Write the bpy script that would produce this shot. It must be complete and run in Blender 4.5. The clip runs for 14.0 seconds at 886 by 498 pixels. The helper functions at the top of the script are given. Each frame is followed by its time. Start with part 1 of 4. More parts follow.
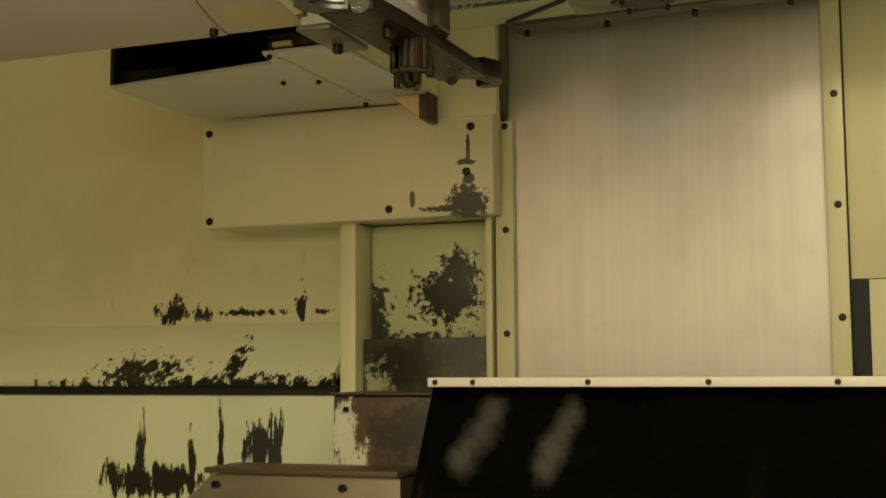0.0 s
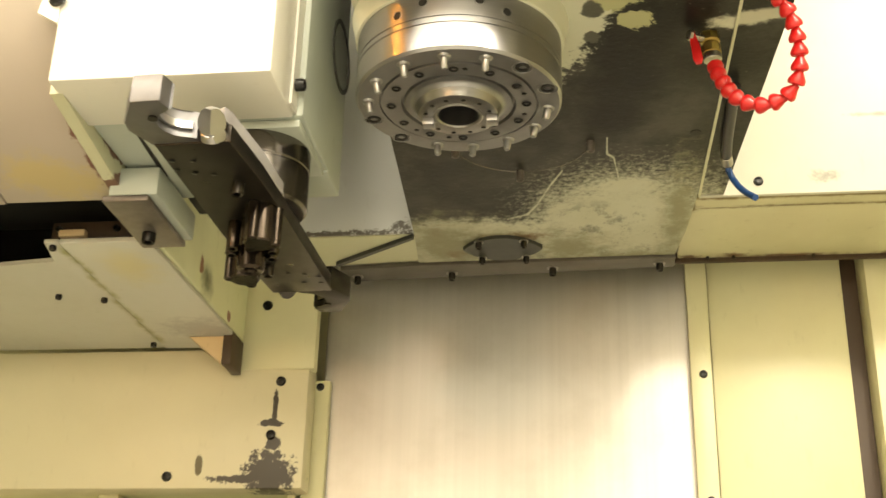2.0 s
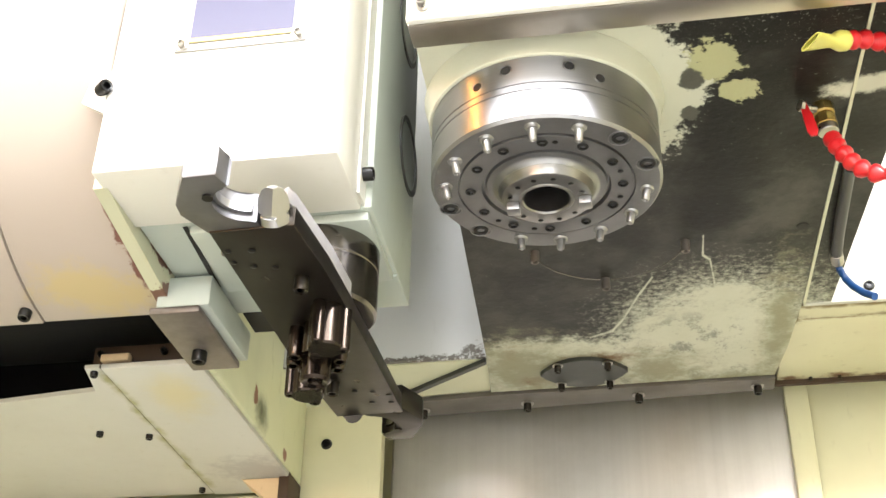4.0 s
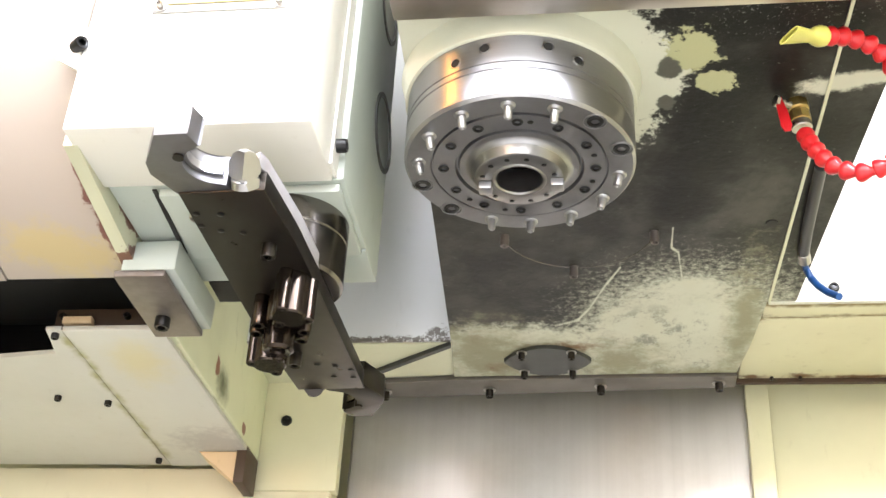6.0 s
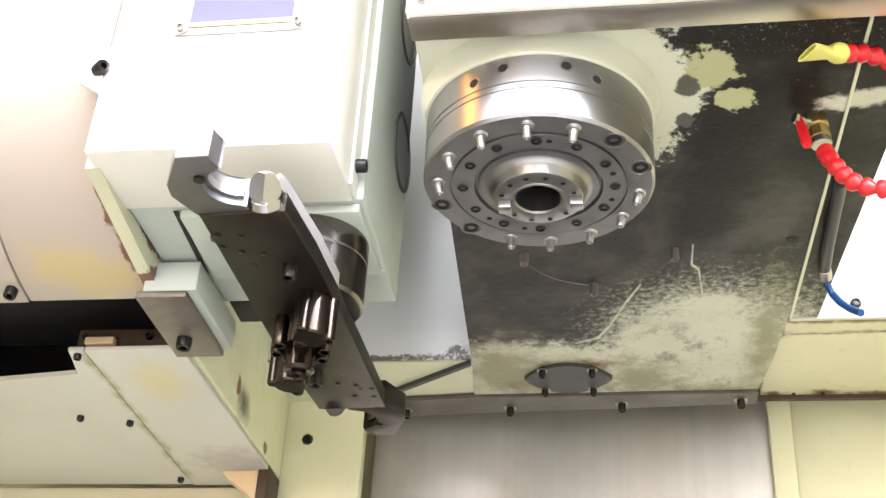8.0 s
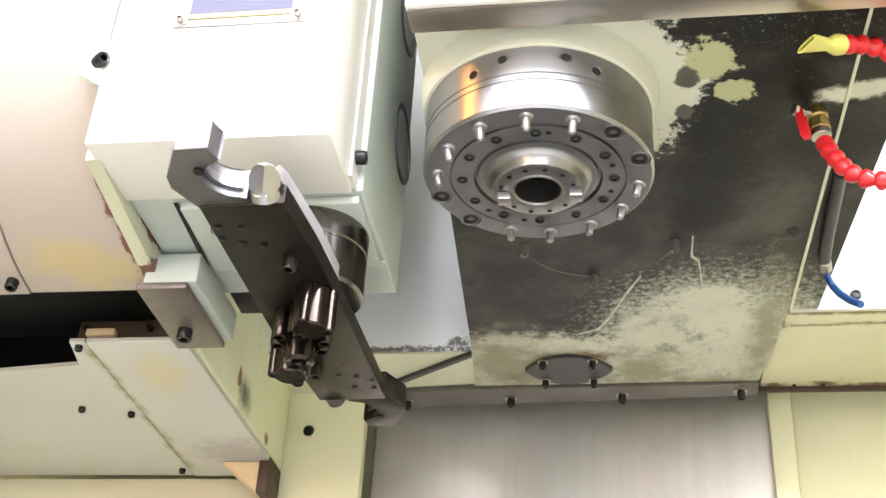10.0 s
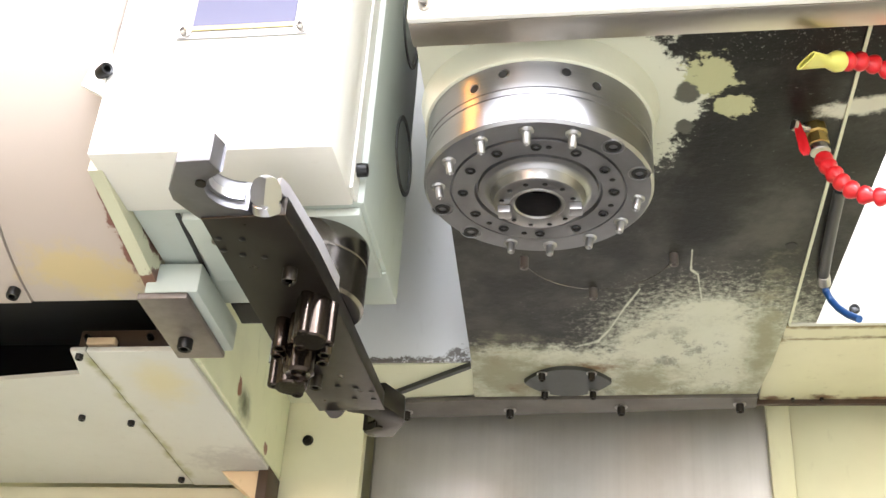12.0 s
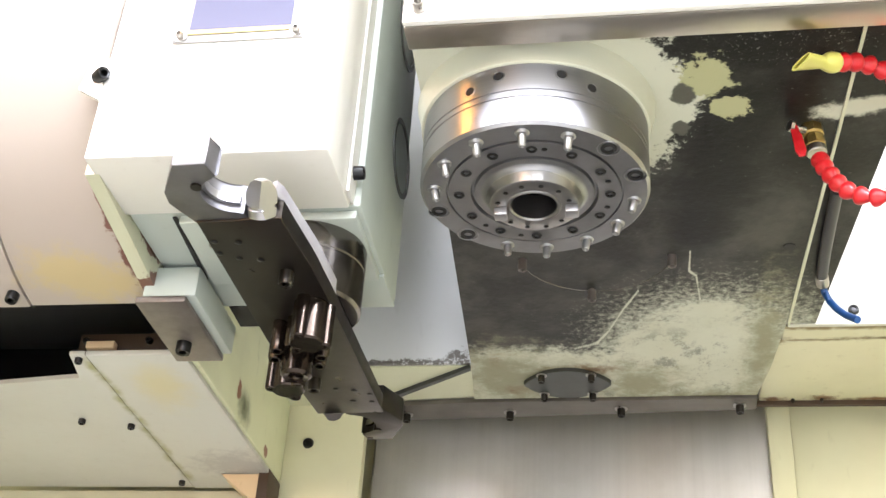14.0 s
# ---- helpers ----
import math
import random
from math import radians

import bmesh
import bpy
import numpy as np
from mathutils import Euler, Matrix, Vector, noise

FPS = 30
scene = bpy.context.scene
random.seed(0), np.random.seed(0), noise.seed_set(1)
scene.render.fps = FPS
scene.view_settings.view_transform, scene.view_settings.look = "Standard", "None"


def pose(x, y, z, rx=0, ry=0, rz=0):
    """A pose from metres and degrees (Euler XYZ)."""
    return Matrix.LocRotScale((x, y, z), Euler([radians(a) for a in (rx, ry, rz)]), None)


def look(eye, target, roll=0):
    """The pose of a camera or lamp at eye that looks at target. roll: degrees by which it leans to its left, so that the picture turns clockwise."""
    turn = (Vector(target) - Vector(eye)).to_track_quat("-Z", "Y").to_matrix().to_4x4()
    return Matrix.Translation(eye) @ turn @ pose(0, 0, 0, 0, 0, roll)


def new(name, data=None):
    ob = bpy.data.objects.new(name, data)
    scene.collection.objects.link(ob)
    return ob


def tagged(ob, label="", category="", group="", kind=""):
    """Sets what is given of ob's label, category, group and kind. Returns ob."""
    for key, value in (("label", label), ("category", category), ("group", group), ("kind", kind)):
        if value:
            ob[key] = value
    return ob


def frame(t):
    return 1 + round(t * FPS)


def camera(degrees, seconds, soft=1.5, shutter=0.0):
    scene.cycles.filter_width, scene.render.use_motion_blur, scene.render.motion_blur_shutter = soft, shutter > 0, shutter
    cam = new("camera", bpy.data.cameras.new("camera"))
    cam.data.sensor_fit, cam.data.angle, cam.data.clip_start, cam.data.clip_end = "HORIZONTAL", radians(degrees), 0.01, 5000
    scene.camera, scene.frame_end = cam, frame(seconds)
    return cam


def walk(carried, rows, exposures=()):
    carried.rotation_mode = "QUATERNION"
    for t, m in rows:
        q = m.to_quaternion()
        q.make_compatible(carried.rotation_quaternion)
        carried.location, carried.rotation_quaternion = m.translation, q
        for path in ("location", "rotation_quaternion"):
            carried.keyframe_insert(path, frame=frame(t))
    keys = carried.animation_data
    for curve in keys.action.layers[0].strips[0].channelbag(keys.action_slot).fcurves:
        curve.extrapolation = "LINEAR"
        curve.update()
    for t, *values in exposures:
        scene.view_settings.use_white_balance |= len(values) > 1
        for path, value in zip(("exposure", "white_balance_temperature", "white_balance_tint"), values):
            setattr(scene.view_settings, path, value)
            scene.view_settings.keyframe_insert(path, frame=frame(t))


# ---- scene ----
cam = camera(40.2, 14.0, shutter=0.3)
PATH = [
    (0, (0.416, -1.544, 1.327), (-0.287, 0.319, 1.519), -0.4),
    (0.3, (0.285, -1.492, 1.317), (-0.304, 0.396, 1.618), -1.4),
    (0.5, (0.239, -1.448, 1.276), (-0.257, 0.436, 1.728), -1.4),
    (0.7, (0.173, -1.423, 1.279), (-0.200, 0.458, 1.846), -0.0),
    (1, (0.090, -1.387, 1.262), (-0.126, 0.459, 2.000), 0.7),
    (1.2, (0.058, -1.393, 1.267), (-0.098, 0.464, 1.994), 1.1),
    (1.5, (0.075, -1.321, 1.221), (-0.063, 0.533, 1.958), -0.0),
    (2, (0.146, -1.165, 1.220), (-0.103, 0.656, 2.009), 1.5),
    (2.5, (0.165, -1.034, 1.223), (-0.056, 0.732, 2.137), 1.5),
    (3, (0.103, -0.979, 1.213), (-0.074, 0.734, 2.230), 0.7),
    (3.3, (0.089, -0.993, 1.220), (-0.166, 0.687, 2.274), -0.0),
    (3.5, (0.078, -0.997, 1.221), (-0.223, 0.680, 2.268), 0.6),
    (5.8, (0.075, -0.982, 1.203), (-0.180, 0.710, 2.239), 3.4),
    (6, (0.077, -0.983, 1.204), (-0.179, 0.708, 2.241), 3.3),
    (6.5, (0.079, -0.986, 1.204), (-0.198, 0.690, 2.259), 3.4),
    (7, (0.077, -0.987, 1.204), (-0.219, 0.686, 2.258), 3.6),
    (7.5, (0.075, -0.986, 1.206), (-0.219, 0.689, 2.259), 3.6),
    (8, (0.077, -0.987, 1.206), (-0.210, 0.686, 2.263), 3.5),
    (10.5, (0.081, -0.989, 1.205), (-0.213, 0.692, 2.249), 3.6),
    (11, (0.082, -0.991, 1.205), (-0.213, 0.687, 2.252), 3.7),
    (11.5, (0.083, -0.993, 1.205), (-0.213, 0.685, 2.252), 3.8),
    (12, (0.082, -0.995, 1.206), (-0.211, 0.678, 2.263), 4.0),
    (12.5, (0.081, -0.995, 1.206), (-0.215, 0.675, 2.265), 4.0),
    (13, (0.082, -0.993, 1.210), (-0.217, 0.678, 2.267), 4.0),
    (13.5, (0.086, -0.998, 1.204), (-0.211, 0.672, 2.263), 3.7),
    (14, (0.090, -0.995, 1.206), (-0.210, 0.674, 2.265), 3.9),
]
walk(cam, [(t, look(eye, target, roll)) for t, eye, target, roll in PATH],
     [(0.0, -1.75, 10000, 0), (0.4, -1.5, 9600, 2), (0.7, -0.8, 8800, 7), (1.0, -0.48, 8400, 8), (2.0, -0.22, 8300, 6),
      (2.6, -0.02, 7600, 6), (3.0, 0.14, 7100, 9), (3.7, 0.42, 6200, 12), (6.0, 0.56, 5800, 16), (8.2, 0.54, 5800, 16), (10.3, 0.42, 5800, 16), (14.0, 0.4, 5700, 16)])


# ---- light ----
world = bpy.data.worlds.new("workshop_air")
world.use_nodes = True
world.node_tree.nodes["Background"].inputs[0].default_value = (1.0, 0.97, 0.9, 1)
world.node_tree.nodes["Background"].inputs[1].default_value = 0.35
scene.world = world


def area(name, eye, target, sx, sy, watts, color):
    data = bpy.data.lights.new(name, "AREA")
    data.shape, data.size, data.size_y, data.energy, data.color = "RECTANGLE", sx, sy, watts, color
    ob = new(name, data)
    ob.matrix_world = look(eye, target)
    return ob


area("workshop_window", (0.3, -4.8, 2.2), (0.2, 0.8, 1.7), 3.6, 0.40, 75, (1.0, 0.95, 0.86))
area("machine_work_lamp", (0.12, -1.55, 2.98), (0.0, 0.0, 1.95), 1.2, 0.25, 11, (1.0, 0.97, 0.92))
area("right_tube_lamp", (0.95, -1.25, 2.9), (0.0, 0.0, 1.9), 0.10, 0.25, 24, (1.0, 0.98, 0.95))
area("left_warm_lamp", (-1.25, -0.6, 2.85), (0.0, -0.05, 1.9), 0.03, 0.5, 6, (1.0, 0.36, 0.05))
# broad unseen ceiling panel, added as general fill for the chamber
area("ceiling_fill_light", (0.0, -3.5, 4.25), (0.0, -3.3, 0.0), 7.0, 2.8, 860, (1.0, 0.97, 0.92))
area("warm_bench_lamp", (-1.75, -4.6, 1.75), (-0.1, 0.6, 1.7), 0.5, 0.35, 20, (1.0, 0.42, 0.08))

# ---- materials ----


def make(name):
    m = bpy.data.materials.new(name)
    m.use_nodes = True
    nt = m.node_tree
    return m, nt, nt.nodes["Principled BSDF"]


def link(nt, a, b):
    nt.links.new(a, b)


def num(nt, op, a, b=None, c=None):
    n = nt.nodes.new("ShaderNodeMath")
    n.operation = op
    for i, v in enumerate((a, b, c)):
        if v is None:
            continue
        if isinstance(v, (int, float)):
            n.inputs[i].default_value = v
        else:
            link(nt, v, n.inputs[i])
    return n.outputs[0]


def place(nt):
    return nt.nodes.new("ShaderNodeNewGeometry").outputs["Position"]


def grain(nt, vec, scale, detail=4, stretch=(1, 1, 1), rough=0.6):
    mp = nt.nodes.new("ShaderNodeMapping")
    mp.inputs["Scale"].default_value = stretch
    link(nt, vec, mp.inputs[0])
    n = nt.nodes.new("ShaderNodeTexNoise")
    n.inputs["Scale"].default_value, n.inputs["Detail"].default_value, n.inputs["Roughness"].default_value = scale, detail, rough
    link(nt, mp.outputs[0], n.inputs["Vector"])
    return n.outputs[0]


def ramp(nt, v, lo, hi):
    n = nt.nodes.new("ShaderNodeMapRange")
    n.interpolation_type = "SMOOTHSTEP"
    link(nt, v, n.inputs[0])
    n.inputs[1].default_value, n.inputs[2].default_value = lo, hi
    return n.outputs[0]


def mix(nt, f, a, b):
    n = nt.nodes.new("ShaderNodeMix")
    n.data_type = "RGBA"
    if isinstance(f, (int, float)):
        n.inputs[0].default_value = f
    else:
        link(nt, f, n.inputs[0])
    for v, s in ((a, n.inputs[6]), (b, n.inputs[7])):
        if isinstance(v, tuple):
            s.default_value = (*v, 1)
        else:
            link(nt, v, s)
    return n.outputs[2]


def blobs(nt, vec, shapes, axes):
    """Distance-like value: below 1 inside any of the ellipses (u, v, ru, rv)."""
    out = None
    for u, v, ru, rv in shapes:
        c = {"xy": (u, v, 0), "xz": (u, 0, v), "yz": (0, u, v)}[axes]
        s = {"xy": (1 / ru, 1 / rv, 0), "xz": (1 / ru, 0, 1 / rv), "yz": (0, 1 / ru, 1 / rv)}[axes]
        a = nt.nodes.new("ShaderNodeVectorMath")
        a.operation = "SUBTRACT"
        link(nt, vec, a.inputs[0])
        a.inputs[1].default_value = c
        b = nt.nodes.new("ShaderNodeVectorMath")
        b.operation = "MULTIPLY"
        link(nt, a.outputs[0], b.inputs[0])
        b.inputs[1].default_value = s
        d = nt.nodes.new("ShaderNodeVectorMath")
        d.operation = "LENGTH"
        link(nt, b.outputs[0], d.inputs[0])
        out = d.outputs["Value"] if out is None else num(nt, "MINIMUM", out, d.outputs["Value"])
    return out


def bump(nt, bsdf, height, strength, dist=0.001):
    n = nt.nodes.new("ShaderNodeBump")
    n.inputs["Strength"].default_value, n.inputs["Distance"].default_value = strength, dist
    link(nt, height, n.inputs["Height"])
    link(nt, n.outputs[0], bsdf.inputs["Normal"])


def stain(nt, col, vec, shapes, axes, color, amp=0.9, scale=40, edge=0.12, stretch=(1, 1, 1)):
    d = blobs(nt, vec, shapes, axes)
    n = grain(nt, vec, scale, 6, stretch, 0.7)
    d = num(nt, "ADD", d, num(nt, "MULTIPLY", num(nt, "SUBTRACT", n, 0.5), amp * 2))
    m = num(nt, "SUBTRACT", 1.0, ramp(nt, d, 1.0 - edge, 1.0 + edge))
    return mix(nt, m, col, color), m


def paint(name, base, grime=(0.3, 0.26, 0.15), amount=0.35, rough=0.38, stains=(), bumps=0.12):
    m, nt, b = make(name)
    p = place(nt)
    big = grain(nt, p, 3.2, 5)
    fine = grain(nt, p, 55, 6, (1, 1, 0.35))
    g = num(nt, "MULTIPLY", ramp(nt, big, 0.42, 0.75), amount)
    col = mix(nt, g, base, tuple(0.55 * x + 0.45 * y for x, y in zip(base, grime)))
    col = mix(nt, num(nt, "MULTIPLY", ramp(nt, fine, 0.6, 0.8), amount * 0.7), col, grime)
    for s in stains:
        col, _ = stain(nt, col, p, *s[:3], **s[3])
    link(nt, col, b.inputs["Base Color"])
    link(nt, num(nt, "ADD", num(nt, "MULTIPLY", fine, 0.2), rough - 0.08), b.inputs["Roughness"])
    bump(nt, b, grain(nt, p, 260, 3), bumps, 0.0006)
    return m


def metal(name, base, rough, stretch=(1, 1, 1), scale=40, spread=0.2, dirt=0.0, metallic=1.0, dark=(0.05, 0.04, 0.03), relief=0.08):
    m, nt, b = make(name)
    p = place(nt)
    n = grain(nt, p, scale, 5, stretch)
    big = grain(nt, p, 9, 5)
    col = mix(nt, num(nt, "MULTIPLY", n, 0.35), base, tuple(x * 0.6 for x in base))
    if dirt:
        col = mix(nt, num(nt, "MULTIPLY", ramp(nt, big, 0.45, 0.7), dirt), col, dark)
    link(nt, col, b.inputs["Base Color"])
    b.inputs["Metallic"].default_value = metallic
    link(nt, num(nt, "ADD", num(nt, "MULTIPLY", num(nt, "SUBTRACT", n, 0.5), spread), rough), b.inputs["Roughness"])
    bump(nt, b, n, relief, 0.0004)
    return m


def plain(name, base, rough=0.4, metallic=0.0):
    m, nt, b = make(name)
    n = grain(nt, place(nt), 90, 4)
    link(nt, mix(nt, num(nt, "MULTIPLY", n, 0.5), base, tuple(x * 0.7 for x in base)), b.inputs["Base Color"])
    b.inputs["Roughness"].default_value, b.inputs["Metallic"].default_value = rough, metallic
    return m


OIL = (0.007, 0.005, 0.003)
CREAM = (0.66, 0.64, 0.43)
M_CREAM = paint("cream_green_paint", CREAM)
M_WALL = paint("stained_wall_paint", CREAM, amount=0.45, stains=(
    ([(-1.17, 1.455, 0.04, 0.025), (-1.09, 1.45, 0.03, 0.02), (-0.99, 1.45, 0.12, 0.008), (-0.83, 1.465, 0.012, 0.035), (-0.78, 1.45, 0.02, 0.006)], "xz", OIL, dict(amp=3.2, scale=48, stretch=(1, 1, 0.5))),))
M_SILL = paint("stained_sill_paint", (0.62, 0.63, 0.46), amount=0.3, stains=(
    ([(-0.98, 1.288, 0.32, 0.018), (-0.95, 1.33, 0.02, 0.04), (-1.18, 1.315, 0.09, 0.03)], "xz", OIL, dict(amp=3.6, scale=52, stretch=(1, 1, 0.5))),))
M_LOWER = paint("stained_lower_paint", (0.58, 0.61, 0.43), amount=0.35, stains=(
    ([(-0.87, 1.16, 0.035, 0.045), (-0.82, 1.15, 0.012, 0.06), (-1.10, 1.08, 0.14, 0.03), (-1.16, 1.12, 0.012, 0.08), (-1.03, 1.1, 0.01, 0.09), (-0.96, 1.12, 0.009, 0.11), (-0.63, 1.2, 0.03, 0.06)], "xz", OIL, dict(amp=3.0, scale=44, stretch=(1, 1, 0.22))),))
M_RECESS = paint("oil_splashed_paint", (0.56, 0.60, 0.38), amount=0.3, stains=(
    ([(-0.48, 1.475, 0.066, 0.06), (-0.45, 1.5, 0.045, 0.06)], "xz", OIL, dict(amp=2.0, scale=55)),
    ([(-0.5, 1.36, 0.2, 0.03), (-0.64, 1.42, 0.03, 0.08)], "xz", (0.05, 0.055, 0.04), dict(amp=2.4, scale=50))))
M_PANEL = paint("cream_panel_paint", (0.67, 0.62, 0.45), amount=0.25, stains=(
    ([(-0.388, 1.652, 0.036, 0.036), (-0.385, 1.70, 0.012, 0.012), (-0.392, 1.735, 0.018, 0.006), (-0.384, 1.765, 0.004, 0.03), (-0.43, 1.642, 0.05, 0.007), (-0.372, 1.645, 0.03, 0.02)], "xz", (0.05, 0.04, 0.03), dict(amp=1.4, scale=70)),
    ([(-0.505, 1.665, 0.006, 0.02)], "xz", (0.12, 0.1, 0.05), dict(amp=0.6, scale=60))))
M_WHITE = paint("white_cover_paint", (0.76, 0.75, 0.70), amount=0.14, rough=0.34)
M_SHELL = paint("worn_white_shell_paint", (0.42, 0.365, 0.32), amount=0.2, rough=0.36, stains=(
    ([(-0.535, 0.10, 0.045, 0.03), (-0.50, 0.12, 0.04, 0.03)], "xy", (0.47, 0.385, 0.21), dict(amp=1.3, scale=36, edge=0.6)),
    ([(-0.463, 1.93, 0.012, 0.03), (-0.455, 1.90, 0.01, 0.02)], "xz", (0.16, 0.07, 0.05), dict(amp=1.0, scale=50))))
M_GRAY = paint("pale_grey_sheet_paint", (0.60, 0.62, 0.64), grime=(0.25, 0.25, 0.24), amount=0.2, rough=0.3, stains=(
    ([(-0.25, 2.006, 0.14, 0.004), (-0.16, 2.016, 0.014, 0.008)], "xz", (0.12, 0.11, 0.1), dict(amp=3.6, scale=120, edge=0.5)),))
M_BODY = paint("pale_green_casting_paint", (0.44, 0.49, 0.45), grime=(0.2, 0.24, 0.15), amount=0.25)
M_PLATE = paint("scuffed_plate_paint", (0.58, 0.58, 0.53), amount=0.3, stains=(
    ([(-0.583 + 0.003 * (k % 3), 0.30 + 0.033 * k, 0.006, 0.016) for k in range(12)], "xy", (0.33, 0.32, 0.16), dict(amp=1.2, scale=70, edge=1.0)),
    ([(-0.51, 0.36, 0.03, 0.05)], "xy", (0.58, 0.53, 0.34), dict(amp=1.0, scale=26, edge=0.8)),
    ([(-0.49, 0.62, 0.05, 0.04)], "xy", (0.42, 0.41, 0.39), dict(amp=1.6, scale=40, edge=0.6))))
M_MOULD = paint("mildewed_bracket_paint", (0.73, 0.75, 0.52), amount=0.5, grime=(0.14, 0.15, 0.06), stains=(
    ([(0.295, 2.0, 0.03, 0.06), (0.32, 1.965, 0.02, 0.045), (0.5, 1.9, 0.02, 0.02)], "yz", (0.10, 0.11, 0.05), dict(amp=1.3, scale=24, edge=1.0)),
    ([(0.47, 1.915, 0.008, 0.016), (0.62, 1.885, 0.01, 0.01)], "yz", (0.24, 0.10, 0.05), dict(amp=1.2, scale=60)),))
M_STEEL = metal("ground_spindle_steel", (0.37, 0.37, 0.38), 0.34, (0.2, 0.2, 6), 120, 0.1, relief=0.012)
_sp = M_STEEL.node_tree
_tan = _sp.nodes.new("ShaderNodeTangent")
_tan.direction_type, _tan.axis = "RADIAL", "Z"
_sp.nodes["Principled BSDF"].inputs["Anisotropic"].default_value = 0.75
_sp.nodes["Principled BSDF"].inputs["Anisotropic Rotation"].default_value = 0.25
link(_sp, _tan.outputs[0], _sp.nodes["Principled BSDF"].inputs["Tangent"])
M_FACE = metal("spindle_face_steel", (0.33, 0.333, 0.342), 0.36, (1, 1, 1), 60, 0.15, dirt=0.3)
M_NOSE = metal("turned_nose_steel", (0.31, 0.305, 0.30), 0.33, (1, 1, 4), 80, 0.1, dirt=0.25)
M_SHEET = metal("brushed_stainless_sheet", (0.66, 0.635, 0.61), 0.50, (10, 1, 0.08), 8, 0.12, dirt=0.15, dark=(0.3, 0.27, 0.22))
_st = M_SHEET.node_tree
_tan = _st.nodes.new("ShaderNodeTangent")
_tan.direction_type, _tan.axis = "RADIAL", "Z"
_st.nodes["Principled BSDF"].inputs["Anisotropic"].default_value = 0.2
link(_st, _tan.outputs[0], _st.nodes["Principled BSDF"].inputs["Tangent"])
M_TRIM = metal("stainless_lip_steel", (0.5, 0.47, 0.42), 0.34, (0.15, 1, 1), 60, 0.2, dirt=0.3, dark=(0.25, 0.2, 0.12))
M_ARM = metal("oiled_dark_steel", (0.05, 0.045, 0.04), 0.32, (1, 1, 1), 45, 0.25, dirt=0.5, metallic=0.9)
M_JAW = metal("polished_jaw_steel", (0.42, 0.42, 0.43), 0.36, (1, 1, 1), 60, 0.15)
M_GRIP = metal("worn_jaw_steel", (0.22, 0.218, 0.23), 0.5, (1, 1, 1), 60, 0.2, dirt=0.3)
M_FLANGE = paint("chipped_flange_paint", (0.6, 0.61, 0.44), amount=0.3, stains=(
    ([(0.02, 1.93, 0.03, 0.01), (0.09, 1.91, 0.03, 0.012), (0.12, 1.88, 0.02, 0.01)], "yz", (0.17, 0.08, 0.05), dict(amp=1.6, scale=50)),))
M_HUB = metal("hub_steel", (0.20, 0.185, 0.17), 0.24, (0.3, 0.3, 5), 70, 0.2, dirt=0.5)
M_BLACK = plain("black_oxide_screw", (0.012, 0.012, 0.012), 0.35, 0.4)
M_SCREW = metal("steel_screw", (0.45, 0.43, 0.4), 0.3, scale=90)
# flat near-black that stands in for shade inside holes, gaps and slots
M_HOLE_SHADE = plain("hole_shade_black", (0.006, 0.006, 0.006), 0.6)
M_BRASS = metal("worn_brass", (0.62, 0.47, 0.17), 0.3, scale=70, dirt=0.3)
M_RED = plain("red_plastic", (0.60, 0.014, 0.018), 0.28)
M_YELLOW = plain("yellow_plastic", (0.60, 0.58, 0.13), 0.3)
M_BLUE = plain("blue_tube_plastic", (0.012, 0.06, 0.2), 0.35)
M_RUBBER = plain("black_rubber", (0.002, 0.002, 0.002), 0.16)
M_HOSE = plain("dark_grey_hose", (0.025, 0.025, 0.026), 0.35)
M_STRIP = plain("white_clamp_strip", (0.7, 0.66, 0.6), 0.4)
# pale slanted smears put the rubber's reflections into its base colour
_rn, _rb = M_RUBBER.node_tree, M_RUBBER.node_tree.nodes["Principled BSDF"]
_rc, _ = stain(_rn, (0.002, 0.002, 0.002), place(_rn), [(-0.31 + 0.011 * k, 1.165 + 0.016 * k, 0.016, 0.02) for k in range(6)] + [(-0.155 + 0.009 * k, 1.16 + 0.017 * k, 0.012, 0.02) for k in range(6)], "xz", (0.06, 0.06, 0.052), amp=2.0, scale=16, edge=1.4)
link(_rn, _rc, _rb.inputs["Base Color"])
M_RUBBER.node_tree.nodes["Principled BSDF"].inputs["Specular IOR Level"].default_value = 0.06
M_GUARD = paint("smudged_white_guard_paint", (0.62, 0.615, 0.53), amount=0.2, rough=0.36, stains=(
    ([(0.482, 2.03, 0.016, 0.008), (0.56, 2.13, 0.03, 0.003)], "xz", (0.3, 0.29, 0.26), dict(amp=2.0, scale=60, edge=0.7)),
    ([(0.7, 1.997, 0.6, 0.003)], "xz", (0.1, 0.08, 0.05), dict(amp=2.5, scale=40, edge=0.4)),))
M_GREASE = metal("greasy_brown_steel", (0.052, 0.040, 0.032), 0.19, (1, 1, 1), 50, 0.2, dirt=0.5, metallic=0.9)
M_FRAME = metal("dull_frame_steel", (0.36, 0.355, 0.34), 0.45, (1, 1, 1), 60, 0.2, dirt=0.2, metallic=0.4)
M_SEAL = paint("yellowed_sealant", (0.50, 0.40, 0.14), grime=(0.75, 0.72, 0.6), amount=0.9, rough=0.5)
M_BLOCK = metal("worn_block_steel", (0.44, 0.43, 0.45), 0.5, (1, 1, 1), 50, 0.2, dirt=0.3, metallic=0.45)
# pale steel chosen so that the unseen bed bounces light upwards
M_BED_BOUNCE = metal("bed_bounce_steel", (0.46, 0.45, 0.42), 0.5, (1, 1, 1), 20, 0.2, dirt=0.4, metallic=0.3, dark=(0.12, 0.1, 0.07))
